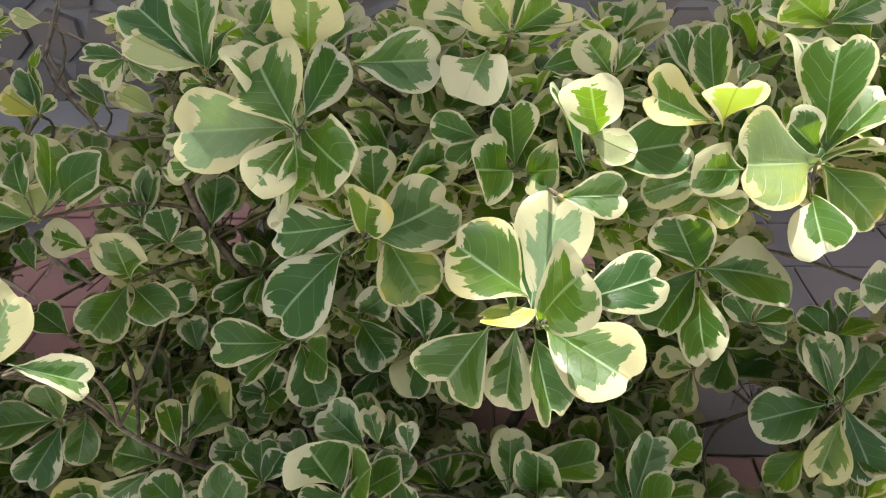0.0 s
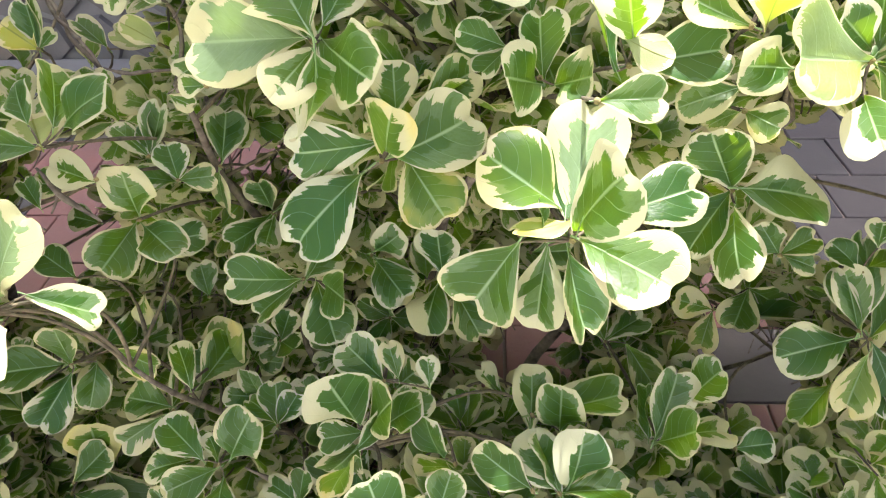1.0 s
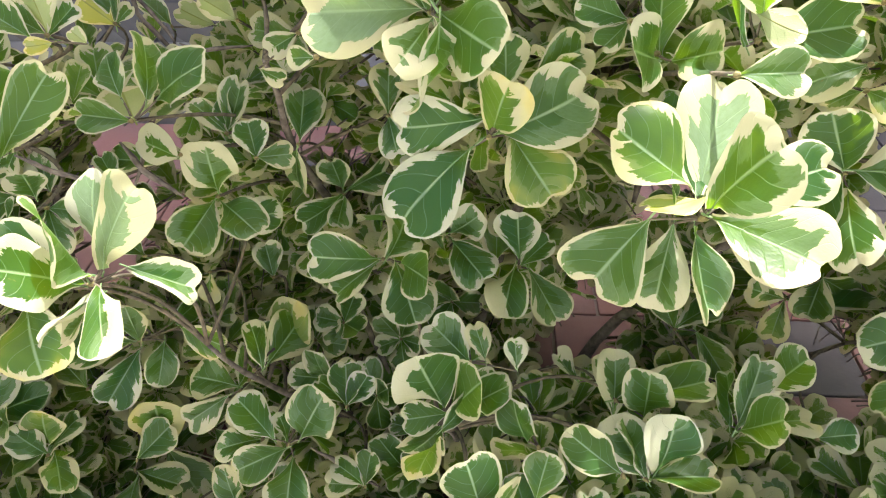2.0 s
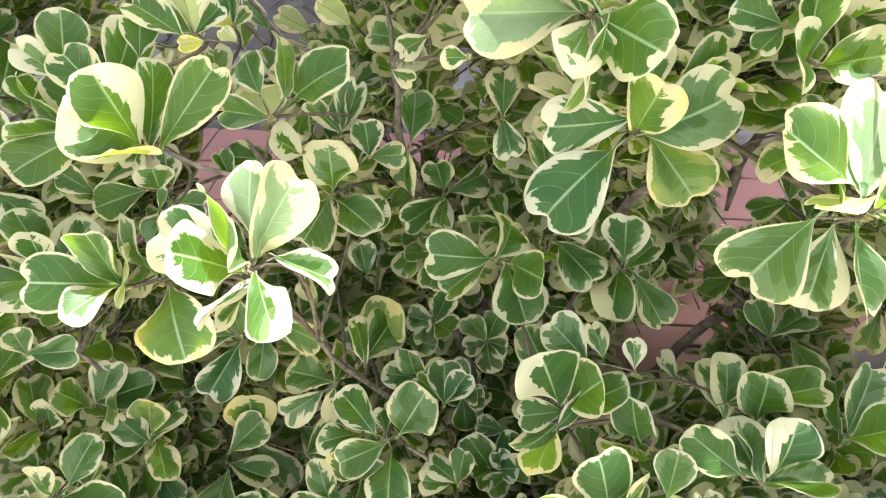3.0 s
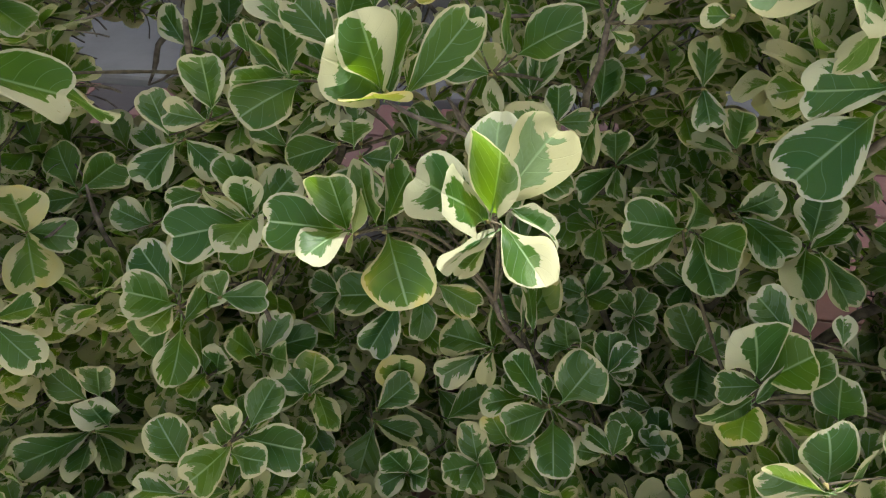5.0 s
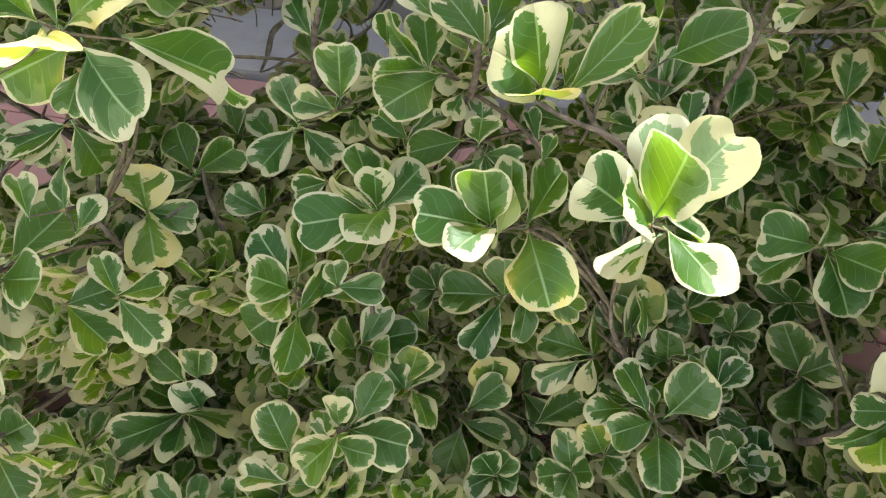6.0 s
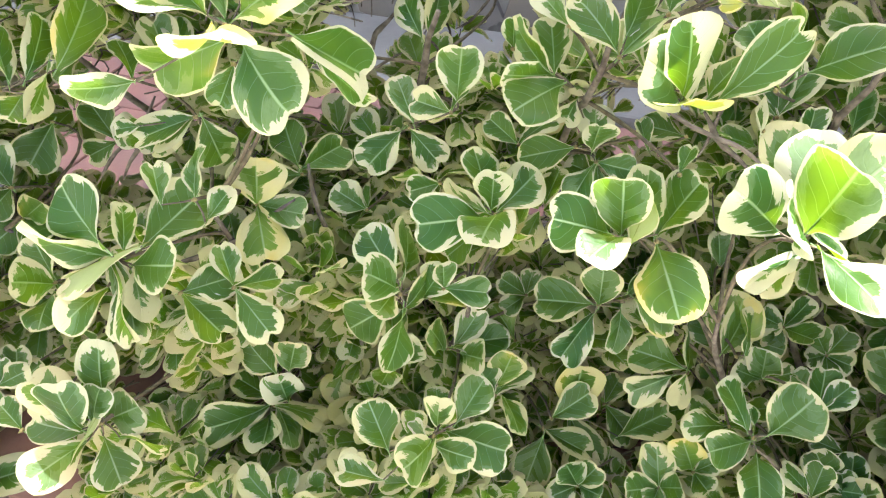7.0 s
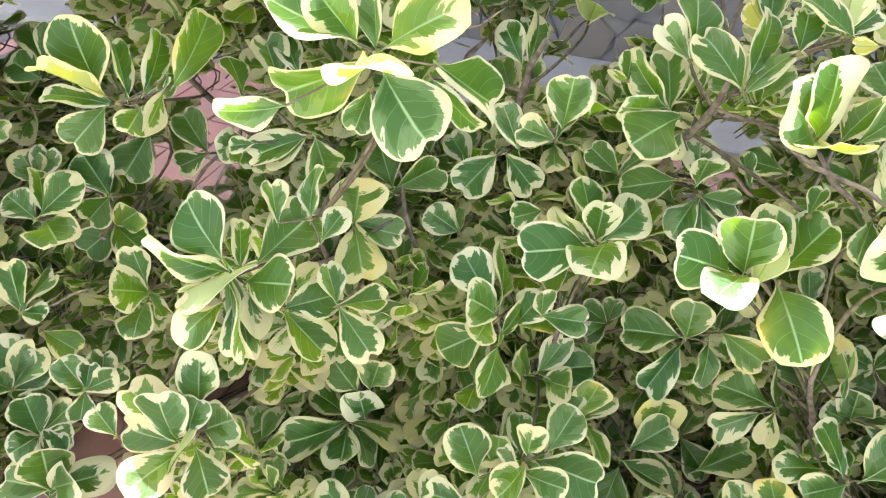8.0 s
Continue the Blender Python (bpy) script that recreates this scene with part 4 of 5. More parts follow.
sprig((-0.800, 0.427, 0.539), [(5, 2, -1, 32, -78, 72, 60, 46, 2, 0, 3), (1, 1, 1, -142, -23, -24, 53, 40, 6, 0, 0), (-44, -26, -4, -163, -7, -49, 28, 19, 5, 0), (0, 0, 0, -143, -11, -13, 62, 45, 4, 0)])
sprig((-1.038, 0.558, 0.396), [(0, 0, 0, 162, 47, -27, 66, 46, 1, 0), (0, 0, 0, -137, -18, -62, 48, 39, 4, 0)])
sprig((-0.903, 0.473, 0.540), [(0, 0, 0, 132, 57, 40, 44, 29, 2, 0), (40, 13, 10, 144, 47, 4, 59, 40, 4, 0), (53, 28, 22, 145, 45, -11, 47, 31, 4, 0)])
sprig((-0.702, 0.362, 0.633), [(0, 0, 0, -96, -42, -30, 36, 26, 2, 0)])
sprig((-0.761, 0.352, 0.503), [(0, 0, 0, 114, 59, -42, 48, 32, 3, 0), (-23, -16, -0, 131, 48, 24, 39, 26, 4, 0), (16, -13, -13, 67, 41, 13, 39, 26, 4, 0)])
sprig((-0.580, 0.496, 0.469), [(0, 0, 0, -133, 2, -50, 38, 30, 4, 0)])
sprig((-0.434, 0.565, 0.483), [(0, 0, 0, -119, -32, 5, 51, 34, 3, 0), (0, 0, 0, 4, -7, 60, 41, 32, 2, 0), (0, 0, 0, -61, -44, -8, 50, 33, 4, 0)])
sprig((-0.517, 0.573, 0.483), [(0, 0, 0, 177, 35, -62, 45, 31, 2, 0), (0, 0, 0, 45, 39, 2, 48, 32, 4, 0)])
sprig((-0.348, 0.638, 0.489), [(0, 0, 0, -168, 19, -33, 52, 34, 4, 0), (-35, -28, -9, 138, 45, 2, 37, 24, 3, 0)])
sprig((-0.365, 0.437, 0.560), [(0, 0, 0, 73, 54, -22, 26, 17, 2, 0)])
sprig((-0.478, 0.542, 0.627), [(0, 0, 0, 89, 58, 42, 62, 42, 1, 0), (0, 0, 0, 174, 38, -47, 46, 30, 6, 0)])
sprig((-0.364, 0.571, 0.657), [(0, 0, 0, 113, 73, 147, 39, 37, 3, 1), (0, 0, 0, 178, 34, -47, 45, 30, 4, 0), (0, 0, 0, 37, 33, 38, 36, 24, 4, 0)])
sprig((-0.604, 0.799, 0.559), [(0, 0, 0, -69, 56, -21, 56, 55, 3, 1)])
sprig((-1.138, 0.320, 0.249), [(0, 0, 0, -2, -15, 26, 54, 39, 2, 2)])
sprig((-1.066, 0.310, 0.182), [(0, 0, 0, -166, 18, -32, 46, 33, 3, 0), (0, 0, 0, 96, 58, 28, 56, 37, 3, 0), (0, 0, 0, 41, 35, 56, 42, 28, 4, 0)])
sprig((-0.947, 0.228, 0.252), [(0, 0, 0, 164, 39, -11, 40, 33, 3, 0)])
sprig((-0.239, 0.470, 0.243), [(0, 0, 0, -161, 10, -3, 51, 34, 3, 0)])
sprig((-0.490, 0.590, 0.257), [(0, 0, 0, -178, 30, -52, 43, 33, 3, 0), (0, 0, 0, 74, 73, 13, 35, 29, 4, 0), (0, 0, 0, -134, -20, -32, 39, 30, 3, 0)])
sprig((-1.174, 0.273, 0.175), [(0, 0, 0, 49, 74, 90, 77, 57, 3, 0), (0, 0, 0, 58, 47, 57, 80, 50, 4, 0), (0, 0, 0, 37, 31, 44, 55, 37, 4, 0), (0, 0, 0, -75, 66, -108, 47, 43, 3, 0)])
sprig((-1.127, 0.253, 0.131), [(0, 0, 0, 135, 77, 15, 62, 50, 2, 0), (0, 0, 0, 48, 41, 38, 57, 38, 4, 0), (0, 0, 0, 14, 4, 34, 50, 36, 3, 0), (0, 0, 0, -96, 15, -46, 37, 43, 4, 0)])
sprig((-1.059, 0.288, 0.210), [(0, 0, 0, -177, 71, -27, 47, 41, 3, 0), (0, 0, 0, 88, 57, 42, 39, 27, 4, 0), (0, 0, 0, 16, 33, 59, 50, 34, 4, 0), (0, 0, 0, -78, -47, -32, 40, 34, 3, 0)])
sprig((-1.098, 0.219, 0.079), [(0, 0, 0, 1, 75, 142, 94, 64, 2, 0), (0, 0, 0, -135, 49, -42, 55, 57, 3, 0), (0, 0, 0, -0, 40, 54, 94, 57, 5, 0), (0, 0, 0, 26, 20, 37, 80, 50, 5, 0)])
sprig((-0.241, 0.600, 0.223), [(0, 0, 0, 66, 83, 10, 81, 68, 3, 2), (0, 0, 0, 152, 46, -49, 62, 50, 2, 0)])
sprig((-0.496, 0.463, 0.204), [(1, 9, 11, -30, 75, 121, 56, 46, 3, 2, 1), (0, 0, 0, 49, 43, 1, 56, 38, 4, 0), (7, 2, 2, -50, 11, -27, 57, 41, 4, 0, 3), (0, 0, 0, -157, 67, -71, 53, 41, 3, 0), (-1, 5, 7, -168, -21, -18, 61, 45, 2, 0, 1)])
sprig((-0.042, 0.687, 0.247), [(0, 0, 0, 176, 31, -64, 49, 36, 3, 0), (0, 0, 0, -94, 78, 154, 50, 43, 3, 0), (0, 0, 0, 1, -5, 52, 41, 36, 3, 0), (0, 0, 0, -112, -7, 4, 49, 36, 3, 0)])
sprig((-0.108, 0.652, 0.210), [(0, 0, 0, 175, 54, -74, 50, 36, 3, 0), (0, 0, 0, -1, 79, 60, 45, 40, 3, 0), (0, 0, 0, -28, 8, 50, 34, 36, 4, 0), (0, 0, 0, -83, -23, 23, 42, 36, 3, 0), (0, 0, 0, -146, 4, -35, 40, 29, 5, 0)])
sprig((-0.252, 0.475, 0.142), [(0, 0, 0, -148, 66, -100, 59, 41, 3, 2), (0, 0, 0, -52, 1, 31, 33, 34, 3, 0), (0, 0, 0, 28, 26, 26, 33, 27, 4, 0)])
sprig((-0.287, 0.452, 0.126), [(0, 0, 0, -143, 22, -32, 55, 41, 3, 0), (0, 0, 0, -104, 23, -3, 45, 41, 3, 0), (0, 0, 0, -28, 49, 52, 41, 37, 3, 0), (0, 0, 0, 140, 71, -44, 56, 41, 4, 0)])
sprig((-0.070, 0.508, 0.124), [(0, 0, 0, 104, 57, -30, 53, 37, 2, 0), (0, 0, 0, 144, 51, -35, 42, 28, 3, 0), (0, 0, 0, -51, 65, 81, 44, 41, 5, 0), (0, 0, 0, -128, 19, -10, 49, 34, 4, 0)])
sprig((-0.378, 0.450, 0.088), [(0, 0, 0, -144, 67, -86, 60, 43, 3, 0), (0, 0, 0, -21, 73, 82, 47, 36, 4, 0), (0, 0, 0, -25, 20, 35, 38, 36, 4, 0), (0, 0, 0, -131, 16, -27, 44, 36, 4, 0)])
sprig((-0.192, 0.579, 0.214), [(0, 0, 0, -124, 69, -152, 53, 42, 2, 0), (0, 0, 0, 20, 18, 35, 41, 28, 5, 0), (0, 0, 0, -146, 36, -62, 52, 35, 3, 0)])
sprig((-0.031, 0.608, 0.198), [(0, 0, 0, 56, 50, 4, 57, 49, 3, 0), (0, 0, 0, -32, 61, 69, 54, 56, 5, 0)])
sprig((-0.213, 0.623, 0.235), [(0, 0, 0, -27, 18, 45, 44, 37, 3, 0), (0, 0, 0, 36, 40, 38, 45, 33, 3, 0), (0, 0, 0, 95, 58, 2, 45, 33, 3, 0), (0, 0, 0, -147, 26, -50, 40, 33, 3, 0)])
sprig((-0.136, 0.591, 0.168), [(0, 0, 0, -44, 55, 79, 42, 37, 3, 0), (0, 0, 0, 153, 74, -49, 54, 41, 4, 0), (0, 0, 0, -22, 23, 43, 38, 34, 3, 0), (0, 0, 0, -79, -44, 7, 47, 34, 3, 0)])
sprig((-0.095, 0.512, 0.127), [(0, 0, 0, -171, 67, -68, 60, 43, 3, 0), (0, 0, 0, -125, 25, -26, 47, 39, 3, 0), (0, 0, 0, -25, 38, 44, 41, 36, 4, 0), (0, 0, 0, -62, -16, 18, 33, 32, 4, 0)])
sprig((-0.143, 0.473, 0.151), [(0, 0, 0, 141, 50, -27, 32, 22, 6, 0), (0, 0, 0, -147, 43, -46, 44, 34, 5, 0)])
sprig((-0.248, 0.515, 0.305), [(8, 2, 2, 98, 68, 52, 54, 37, 4, 0, 1)])
sprig((-0.151, 0.508, 0.255), [(0, 0, 0, 91, 59, 17, 53, 43, 2, 0), (0, 0, 0, 148, 46, 16, 46, 31, 3, 0), (0, 0, 0, 38, 46, 34, 49, 33, 3, 0)])
sprig((-0.176, 0.634, 0.257), [(0, 0, 0, -115, -25, -31, 35, 33, 3, 0), (0, 0, 0, -47, 18, 23, 51, 40, 2, 0), (0, 0, 0, 4, 68, 86, 50, 36, 4, 0), (0, 0, 0, -165, 30, -44, 40, 36, 3, 0)])
sprig((0.242, 0.606, 0.205), [(0, 0, 0, -177, 67, -78, 61, 43, 3, 2), (0, 0, 0, -19, 66, 64, 54, 43, 4, 2), (0, 0, 0, -143, 28, -38, 48, 36, 4, 0)])
sprig((-1.183, 0.480, 0.524), [(0, 0, 0, 140, 55, 1, 53, 41, 4, 0), (0, 0, 0, 71, 53, 31, 49, 33, 3, 0), (10, -15, -12, -160, 38, -53, 40, 44, 2, 0)])
sprig((-1.088, 0.519, 0.435), [(0, 0, 0, -104, -39, -51, 68, 57, 1, 0)])
sprig((-1.186, 0.422, 0.391), [(0, 0, 0, -152, 81, -59, 43, 42, 4, 0), (0, 0, 0, 83, 56, 51, 50, 35, 3, 0)])
sprig((-1.100, 0.437, 0.341), [(0, 0, 0, -26, 4, 21, 69, 47, 3, 0), (0, 0, 0, -101, -11, -50, 49, 47, 1, 0), (0, 0, 0, 2, 38, 86, 62, 43, 3, 2)])
sprig((-0.924, 0.499, 0.473), [(0, 0, 0, -95, 12, -61, 43, 39, 4, 0), (0, 0, 0, -78, -19, -28, 46, 37, 3, 0), (0, 0, 0, -35, 0, 30, 60, 43, 5, 0)])


def branch(points, thick):
    """A woody, ringed branch that shows between the leaves."""
    spots = [Vector(p) for p in points]
    way = []
    for a, b in zip(spots, spots[1:]):
        way += [a.lerp(b, i / 5) for i in range(5)]
    way.append(spots[-1])
    way = [p + Vector((noise.noise(p * 25), noise.noise(p * 25 + Vector((7, 0, 0))), noise.noise(p * 25 + Vector((0, 9, 0))))) * 0.006 for p in way]
    radii = [thick * 0.8 * min(1.0, 0.35 + 0.2 * min(i, len(way) - 1 - i)) for i in range(len(way))]
    shrub = right_shrub if spots[0].x > -0.42 else left_shrub
    part("branch", tube_mesh("branch", [p - shrub.location for p in way], radii, BARK, 8, 0.10), shrub)


branch([(-0.454, 0.949, 0.679), (-0.471, 0.899, 0.614), (-0.439, 0.863, 0.564), (-0.394, 0.836, 0.525), (-0.348, 0.815, 0.494)], 0.0038)
branch([(-0.449, 0.896, 0.642), (-0.407, 0.888, 0.628), (-0.357, 0.880, 0.614)], 0.0024)
branch([(-0.293, 0.811, 0.551), (-0.361, 0.796, 0.536), (-0.419, 0.773, 0.510)], 0.0030)
branch([(-0.017, 0.743, 0.739), (-0.035, 0.706, 0.691), (-0.046, 0.688, 0.669)], 0.0023)
branch([(0.008, 0.690, 0.733), (0.055, 0.679, 0.715), (0.119, 0.678, 0.709)], 0.0026)
branch([(0.176, 0.571, 0.630), (0.159, 0.568, 0.627), (0.135, 0.558, 0.616)], 0.0018)
branch([(0.368, 0.840, 0.672), (0.397, 0.826, 0.651), (0.454, 0.813, 0.630)], 0.0047)
branch([(-0.015, 0.809, 0.577), (-0.008, 0.781, 0.539), (-0.014, 0.752, 0.501)], 0.0025)
branch([(-0.267, 0.885, 0.598), (-0.258, 0.840, 0.541), (-0.245, 0.803, 0.494), (-0.237, 0.770, 0.451)], 0.0047)
branch([(0.156, 0.727, 0.622), (0.178, 0.705, 0.590), (0.199, 0.686, 0.564)], 0.0042)
branch([(0.261, 0.850, 0.501), (0.229, 0.815, 0.463), (0.197, 0.781, 0.426), (0.180, 0.739, 0.377)], 0.0086)
branch([(-0.390, 0.504, 0.580), (-0.362, 0.500, 0.571), (-0.322, 0.497, 0.561), (-0.287, 0.492, 0.549)], 0.0027)
branch([(-0.321, 0.611, 0.557), (-0.331, 0.591, 0.534), (-0.343, 0.568, 0.508)], 0.0026)
branch([(-0.697, 0.881, 0.584), (-0.740, 0.845, 0.546), (-0.747, 0.837, 0.537)], 0.0032)
branch([(-0.684, 0.858, 0.554), (-0.733, 0.847, 0.548)], 0.0025)
branch([(-0.165, 0.678, 0.247), (-0.139, 0.643, 0.200), (-0.126, 0.625, 0.176)], 0.0058)
branch([(0.170, 0.708, 0.309), (0.215, 0.686, 0.275), (0.256, 0.636, 0.207)], 0.0031)
branch([(-0.857, 0.386, 0.367), (-0.805, 0.413, 0.382), (-0.770, 0.440, 0.404), (-0.735, 0.472, 0.430)], 0.0039)
branch([(-0.750, 0.693, 0.475), (-0.739, 0.730, 0.514), (-0.723, 0.753, 0.537)], 0.0047)
branch([(-0.750, 0.693, 0.475), (-0.700, 0.726, 0.498)], 0.0034)
branch([(-0.200, 0.494, 0.194), (-0.162, 0.482, 0.170), (-0.119, 0.473, 0.145)], 0.0037)
branch([(-1.143, 0.311, 0.288), (-1.108, 0.331, 0.299), (-1.068, 0.356, 0.312)], 0.0025)
branch([(-0.983, 0.584, 0.454), (-0.991, 0.547, 0.414), (-1.003, 0.510, 0.373)], 0.0041)
branch([(-0.996, 0.560, 0.431), (-1.015, 0.529, 0.401), (-1.032, 0.496, 0.369)], 0.0031)
branch([(-0.764, 0.548, 0.451), (-0.719, 0.500, 0.375), (-0.705, 0.492, 0.360)], 0.0037)
branch([(-0.348, 0.581, 0.548), (-0.329, 0.572, 0.529), (-0.288, 0.562, 0.501)], 0.0039)
branch([(-0.473, 0.633, 0.533), (-0.421, 0.648, 0.530), (-0.357, 0.668, 0.527)], 0.0022)
branch([(-0.702, 0.547, 0.619), (-0.677, 0.560, 0.624), (-0.656, 0.579, 0.638)], 0.0020)
branch([(-0.610, 0.850, 0.542), (-0.635, 0.826, 0.523), (-0.659, 0.804, 0.507)], 0.0025)
branch([(-0.399, 0.844, 0.702), (-0.405, 0.816, 0.665), (-0.411, 0.798, 0.642), (-0.391, 0.780, 0.617), (-0.362, 0.760, 0.588), (-0.345, 0.750, 0.573)], 0.0027)
branch([(-0.395, 0.819, 0.668), (-0.377, 0.815, 0.662), (-0.354, 0.810, 0.654)], 0.0018)
branch([(-0.334, 0.732, 0.582), (-0.301, 0.729, 0.576), (-0.256, 0.735, 0.580)], 0.0030)

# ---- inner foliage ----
# Smaller leaves fill the shrubs behind the outer sprigs as the camera sees them; too many to count, they are one mesh
# for each shrub.
# points near the camera's path; inner leaves are fitted to the view from them
CAMERA_SPOTS = [Vector((0.1, 0.05, 0.86)), Vector((-0.2, 0.0, 0.86)), Vector((-0.5, -0.05, 0.86))]
rng = random.Random(11)
SIGHT_GAPS = []


def sight_gap(start, towards, spread):
    """Keeps inner leaves out of a cone along a camera sight line, so that the paving shows."""
    SIGHT_GAPS.append((Vector(start), (Vector(towards) - Vector(start)).normalized(), spread))


sight_gap((-0.135, 0.024, 0.872), (-0.490, 0.868, 0.375), 0.036)
sight_gap((-0.135, 0.024, 0.872), (-0.891, 0.827, 0.389), 0.038)
sight_gap((-0.135, 0.024, 0.872), (0.298, 0.939, 0.334), 0.051)
sight_gap((-0.135, 0.024, 0.872), (0.138, 0.744, 0.119), 0.051)
sight_gap((-0.135, 0.024, 0.872), (-0.258, 0.888, 0.361), 0.015)
sight_gap((-0.135, 0.024, 0.872), (0.202, 0.784, 0.158), 0.025)
sight_gap((0.086, 0.071, 0.922), (-0.505, 0.874, 0.368), 0.030)
sight_gap((0.086, 0.071, 0.922), (-0.259, 0.879, 0.356), 0.025)
sight_gap((0.086, 0.071, 0.922), (-0.554, 0.788, 0.257), 0.051)
sight_gap((0.086, 0.071, 0.922), (0.639, 0.879, 0.288), 0.085)
sight_gap((0.086, 0.071, 0.922), (0.489, 0.704, 0.068), 0.051)
sight_gap((0.086, 0.071, 0.922), (0.367, 0.924, 0.368), 0.025)
sight_gap((0.086, 0.071, 0.922), (0.421, 0.757, 0.144), 0.034)
sight_gap((-0.203, 0.003, 0.860), (-0.879, 0.818, 0.402), 0.030)
sight_gap((-0.203, 0.003, 0.860), (-0.926, 0.846, 0.445), 0.038)
sight_gap((-0.386, -0.035, 0.844), (-0.793, 0.867, 0.456), 0.034)
sight_gap((-0.386, -0.035, 0.844), (-0.871, 0.773, 0.370), 0.021)
sight_gap((-0.386, -0.035, 0.844), (-1.018, 0.453, 0.038), 0.025)
sight_gap((-0.495, -0.063, 0.852), (-1.117, 0.691, 0.395), 0.036)
sight_gap((-0.495, -0.063, 0.852), (-1.114, 0.619, 0.308), 0.024)
sight_gap((-0.495, -0.063, 0.852), (-0.605, 0.947, 0.494), 0.051)
sight_gap((-0.495, -0.063, 0.852), (-0.371, 0.915, 0.362), 0.034)
sight_gap((-0.495, -0.063, 0.852), (-0.981, 0.453, 0.054), 0.019)
sight_gap((0.041, 0.063, 0.871), (0.598, 0.966, 0.348), 0.051)
sight_gap((0.041, 0.063, 0.871), (0.517, 0.716, 0.059), 0.051)
sight_gap((-0.495, -0.063, 0.852), (-1.115, 0.709, 0.416), 0.034)
sight_gap((-0.495, -0.063, 0.852), (-1.182, 0.606, 0.319), 0.022)
sight_gap((0.086, 0.071, 0.922), (-0.516, 1.040, 0.588), 0.059)
sight_gap((0.086, 0.071, 0.922), (-0.574, 0.996, 0.535), 0.021)
sight_gap((0.086, 0.071, 0.922), (-0.076, 1.058, 0.579), 0.025)
sight_gap((-0.495, -0.063, 0.852), (-1.391, 0.677, 0.490), 0.030)
sight_gap((0.086, 0.071, 0.922), (0.220, 1.081, 0.587), 0.031)
sight_gap((0.086, 0.071, 0.922), (0.373, 1.080, 0.574), 0.025)
sight_gap((-0.164, 0.016, 0.865), (-0.157, 0.986, 0.453), 0.024)
sight_gap((-0.164, 0.016, 0.865), (0.002, 0.947, 0.379), 0.025)
sight_gap((-0.164, 0.016, 0.865), (0.339, 0.941, 0.312), 0.038)
sight_gap((-0.164, 0.016, 0.865), (0.252, 0.885, 0.261), 0.024)


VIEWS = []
for eye in CAMERA_SPOTS:
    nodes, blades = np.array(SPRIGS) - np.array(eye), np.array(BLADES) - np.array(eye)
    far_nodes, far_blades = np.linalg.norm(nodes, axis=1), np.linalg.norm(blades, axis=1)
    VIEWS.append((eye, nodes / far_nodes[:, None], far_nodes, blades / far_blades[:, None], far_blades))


def front_of(view, way):
    """How far the outer sprigs stand from a camera spot in one direction, and the nearest of them."""
    gaps = np.linalg.norm(view[1] - np.array(way), axis=1)
    near = np.argpartition(gaps, 4)[:4]
    return view[2][near].mean(), gaps[near], view[2][near]


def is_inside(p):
    """Behind the outer sprigs and their leaves as seen from the camera spots, and in no sight gap."""
    for start, way, spread in SIGHT_GAPS:
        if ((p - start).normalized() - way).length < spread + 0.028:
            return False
    for view in VIEWS:
        way = p - view[0]
        far = way.length
        front, gaps, reach = front_of(view, way / far)
        if far < front - 0.03 or np.any((gaps < 0.070) & (far < reach + 0.05)):
            return False
        if np.any((np.linalg.norm(view[3] - np.array(way / far), axis=1) < 0.062) & (far < view[4] + 0.02)):
            return False
    return True


def mass_leaf(store, foot, heading, rise, roll, length, width, cream, yellow):
    points, uvs, faces = rng.choice(MASS_SHAPES)
    m = leaf_pose(foot, heading, rise, roll, length, width)
    base = len(store[0])
    store[0].extend(tuple(m @ Vector(p)) for p in points)
    store[1].extend(uvs)
    store[2].extend(tuple(base + i for i in f) for f in faces)
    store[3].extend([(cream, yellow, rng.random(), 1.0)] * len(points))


MASS_SHAPES = [leaf_grid(8, 6, *s[2:]) for s in SHAPES]
MASSES = {right_shrub: ([], [], [], []), left_shrub: ([], [], [], []), far_shrub: ([], [], [], [])}
twigs_inside = {right_shrub: ([], []), left_shrub: ([], []), far_shrub: ([], [])}


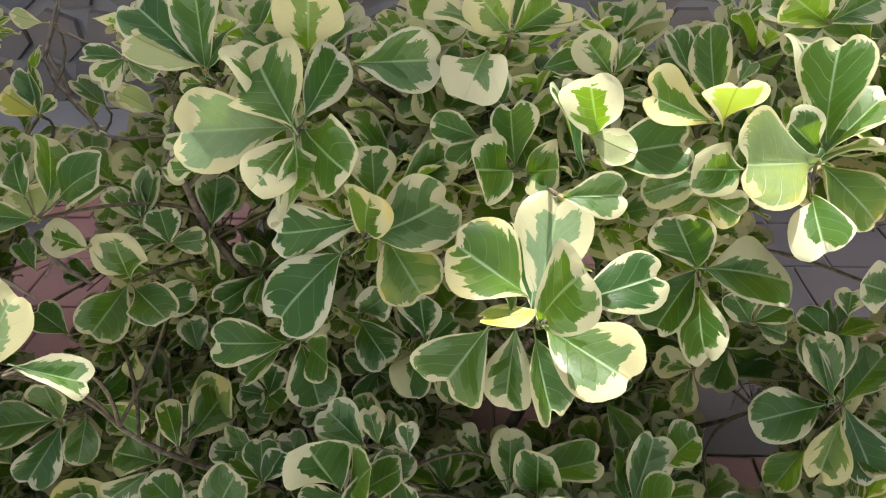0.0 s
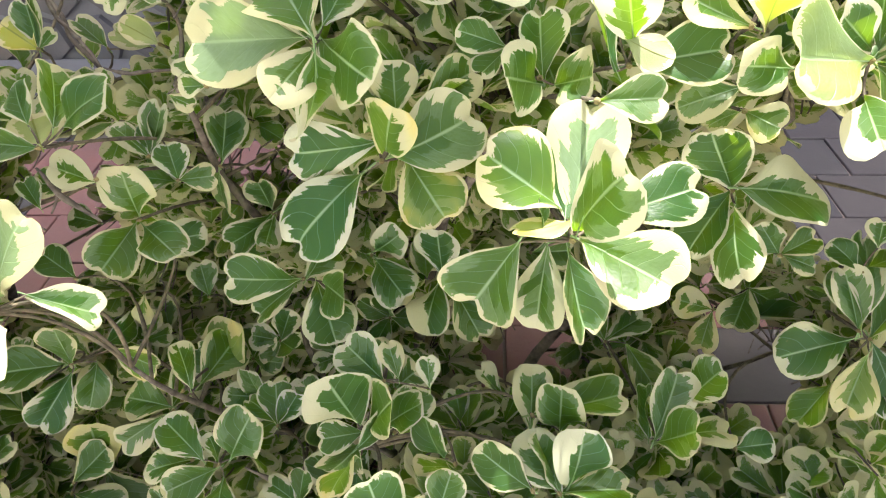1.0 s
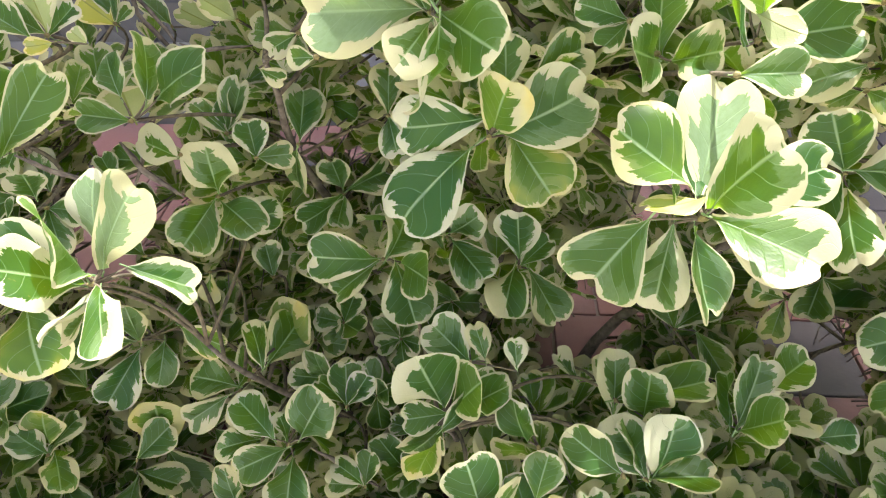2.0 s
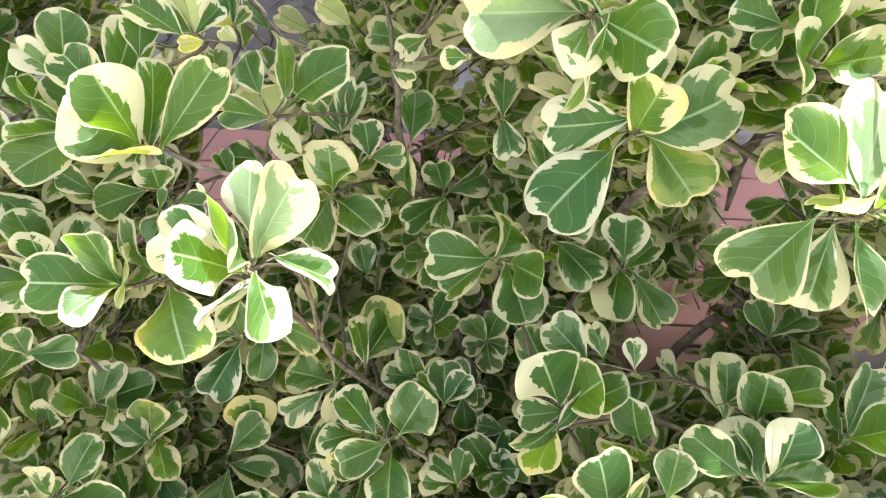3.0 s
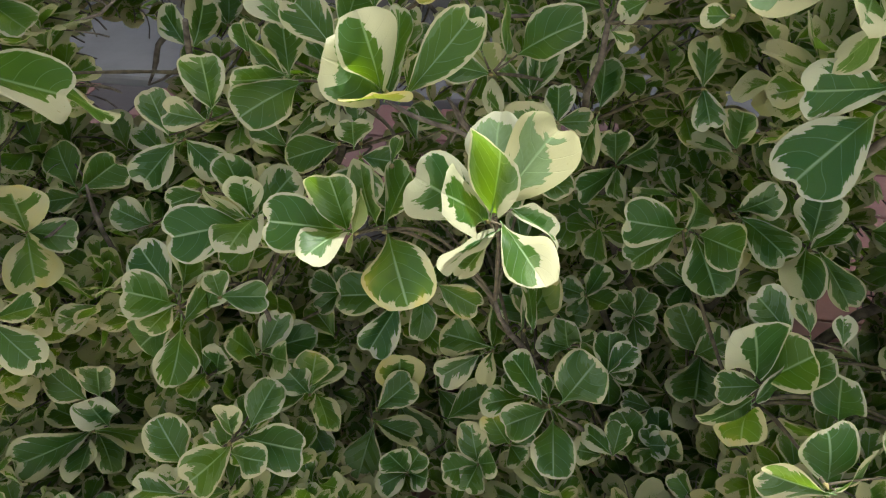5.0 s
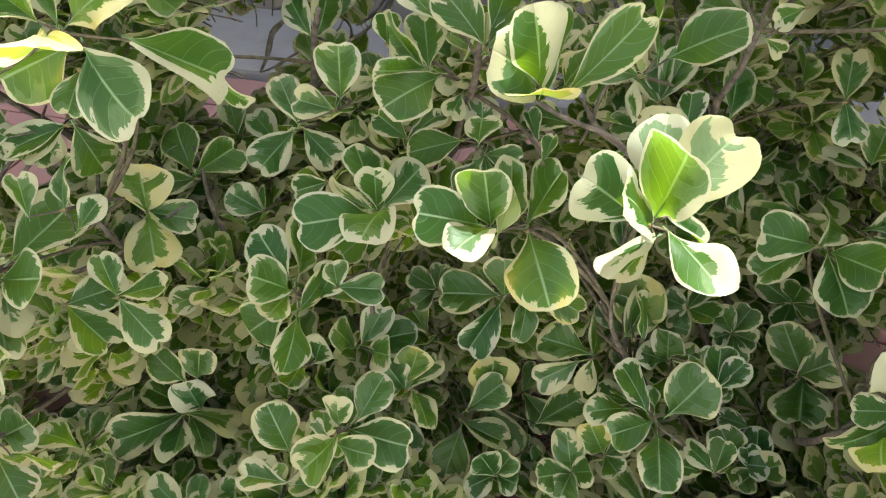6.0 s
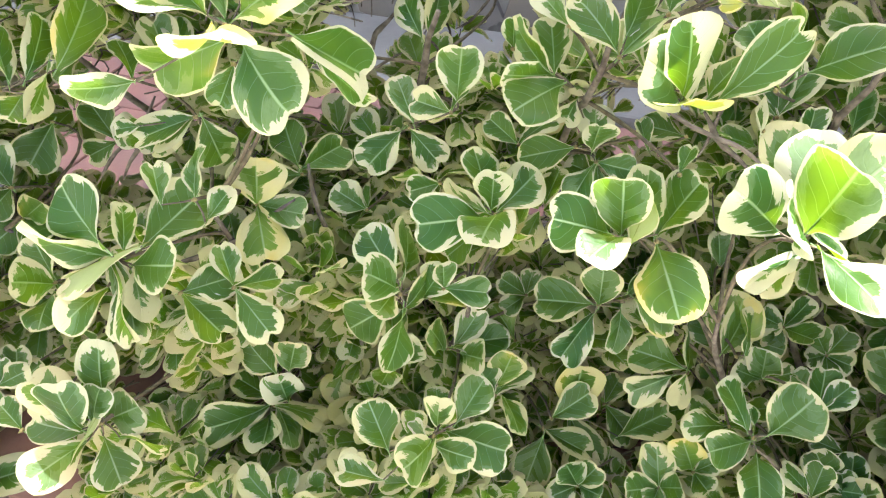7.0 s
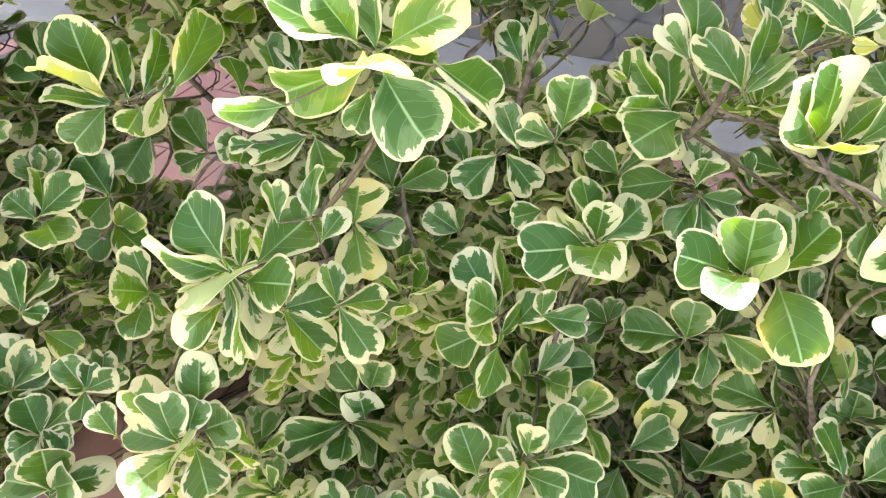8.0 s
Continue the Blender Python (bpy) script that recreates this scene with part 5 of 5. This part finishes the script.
def inner_sprig(p):
    shrub, way = twig_points(p, 4)
    store = MASSES[shrub]
    axis = Vector((rng.gauss(0, 0.35), -0.35 + rng.gauss(0, 0.3), 0.9)).normalized()
    lift = axis.to_track_quat("Z", "Y").to_matrix()
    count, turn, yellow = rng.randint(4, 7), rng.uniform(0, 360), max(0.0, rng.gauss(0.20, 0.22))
    for k in range(count):
        a = radians(turn + k * 137.5 + rng.uniform(-15, 15))
        rise = rng.uniform(5, 55)
        d = lift @ Vector((math.cos(a) * math.cos(radians(rise)), math.sin(a) * math.cos(radians(rise)), math.sin(radians(rise))))
        length = rng.uniform(0.036, 0.055)
        # extra cream share lightens inner leaves where little light reaches
        mass_leaf(store, p + d * 0.004 - axis * 0.004 * k, math.degrees(math.atan2(d.y, d.x)), math.degrees(math.asin(max(-1, min(1, d.z)))), rng.gauss(0, 25),
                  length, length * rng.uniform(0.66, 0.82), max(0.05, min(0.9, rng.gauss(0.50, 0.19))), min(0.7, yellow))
    way = [p + (q - p) * min(1.0, 0.06 / max((way[-1] - p).length, 0.01)) for q in way]
    verts, faces = twigs_inside[shrub]
    for s in range(len(way) - 1):
        a, b = way[s], way[s + 1]
        across = (b - a).orthogonal().normalized() * 0.0010
        other = (b - a).normalized().cross(across)
        base = len(verts)
        verts.extend(tuple(q + o) for q in (a, b) for o in (across, other, -across, -other))
        faces.extend((base + i, base + (i + 1) % 4, base + 4 + (i + 1) % 4, base + 4 + i) for i in range(4))


placed, inner_nodes = 0, []
for attempt in range(110000):
    # leaves are spread along lines of sight from a camera spot
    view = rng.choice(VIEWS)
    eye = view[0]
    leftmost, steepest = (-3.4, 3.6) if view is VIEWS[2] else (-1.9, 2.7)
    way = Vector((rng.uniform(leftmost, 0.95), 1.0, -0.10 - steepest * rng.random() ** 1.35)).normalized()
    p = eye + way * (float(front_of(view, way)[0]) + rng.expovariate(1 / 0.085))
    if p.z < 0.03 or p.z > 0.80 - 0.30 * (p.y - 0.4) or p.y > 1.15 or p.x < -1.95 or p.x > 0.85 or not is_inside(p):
        continue
    if any((p - q).length_squared < 0.034 ** 2 for q in inner_nodes):
        continue
    inner_nodes.append(p)
    inner_sprig(p)
    placed += 1
    if placed >= 4600:
        break
for shrub, (points, uvs, faces, tones) in MASSES.items():
    mesh = bpy.data.meshes.new("foliage")
    mesh.from_pydata(points, [], faces)
    layer = mesh.uv_layers.new(name="leaf")
    index = np.empty(len(mesh.loops), dtype=np.int32)
    mesh.loops.foreach_get("vertex_index", index)
    layer.data.foreach_set("uv", np.array(uvs, dtype=np.float32)[index].ravel())
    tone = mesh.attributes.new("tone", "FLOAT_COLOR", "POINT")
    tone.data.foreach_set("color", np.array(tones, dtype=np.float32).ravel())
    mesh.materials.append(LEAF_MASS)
    mesh.shade_smooth()
    ob = part("foliage", mesh, shrub, "small shaded leaves inside the shrub", "stuff")
    ob.matrix_parent_inverse = Matrix.Translation(-shrub.location)
    verts, faces = twigs_inside[shrub]
    mesh = bpy.data.meshes.new("inner_twig")
    mesh.from_pydata(verts, [], faces)
    mesh.materials.append(BARK)
    ob = part("inner_twig", mesh, shrub, "thin grey-brown twigs inside the shrub", "stuff")
    ob.matrix_parent_inverse = Matrix.Translation(-shrub.location)

# ---- pavers and cladding stones ----
PITCH = 0.165
paver_meshes = [box_mesh("paver", (PITCH - 0.005, PITCH - 0.005, 0.03), kind, 0.003, 0.0012, low=-0.028) for kind in (PAVER, PAVER, PAVER, GREY_PAVER, GREY_PAVER)]
count = 0
for row in range(-3, 11):
    for column in range(24):
        y = PAVED_TO - PITCH * (row + 0.5)
        x = -2.6 + PITCH * (column + (0.5 if row % 2 else 0.0))
        if row < 0 and x < KERB_END + PITCH / 2 or y > PAVED_TO + 0.43:
            continue
        paver = part("paver", paver_meshes[random.choice((0, 1, 2, 2, 0, 1, 3) if x < 0.64 or y < 1.0 else (3, 4))], pavement)
        paver.location = Vector((x, y, random.uniform(-0.001, 0.0015))) - pavement.location


def stone_mesh(corners):
    bm = bmesh.new()
    back = [bm.verts.new((x, 0.012, z)) for x, z in corners]
    front = [bm.verts.new((x * 0.94, -0.012 - random.uniform(0, 0.006), z * 0.94)) for x, z in corners]
    n = len(corners)
    bm.faces.new(front)
    for i in range(n):
        bm.faces.new((back[i], back[(i + 1) % n], front[(i + 1) % n], front[i]))
    bmesh.ops.recalc_face_normals(bm, faces=bm.faces[:])
    return mesh_of("stone", bm, STONE)


STEP = 0.15
for row in range(6):
    for column in range(30):
        cx, cz = -3.0 + STEP * 1.15 * (column + (0.5 if row % 2 else 0)), 0.09 + STEP * row
        sides = 6 if (row + column) % 3 else 5
        start = random.uniform(0, 60)
        corners = []
        for k in range(sides):
            a = radians(start + 360 * k / sides)
            reach = STEP * random.uniform(0.50, 0.60)
            corners.append((math.cos(a) * reach * 1.1, math.sin(a) * reach))
        stone = part("stone", stone_mesh(corners), footing)
        stone.location = (cx + 0.3, -0.022, cz)
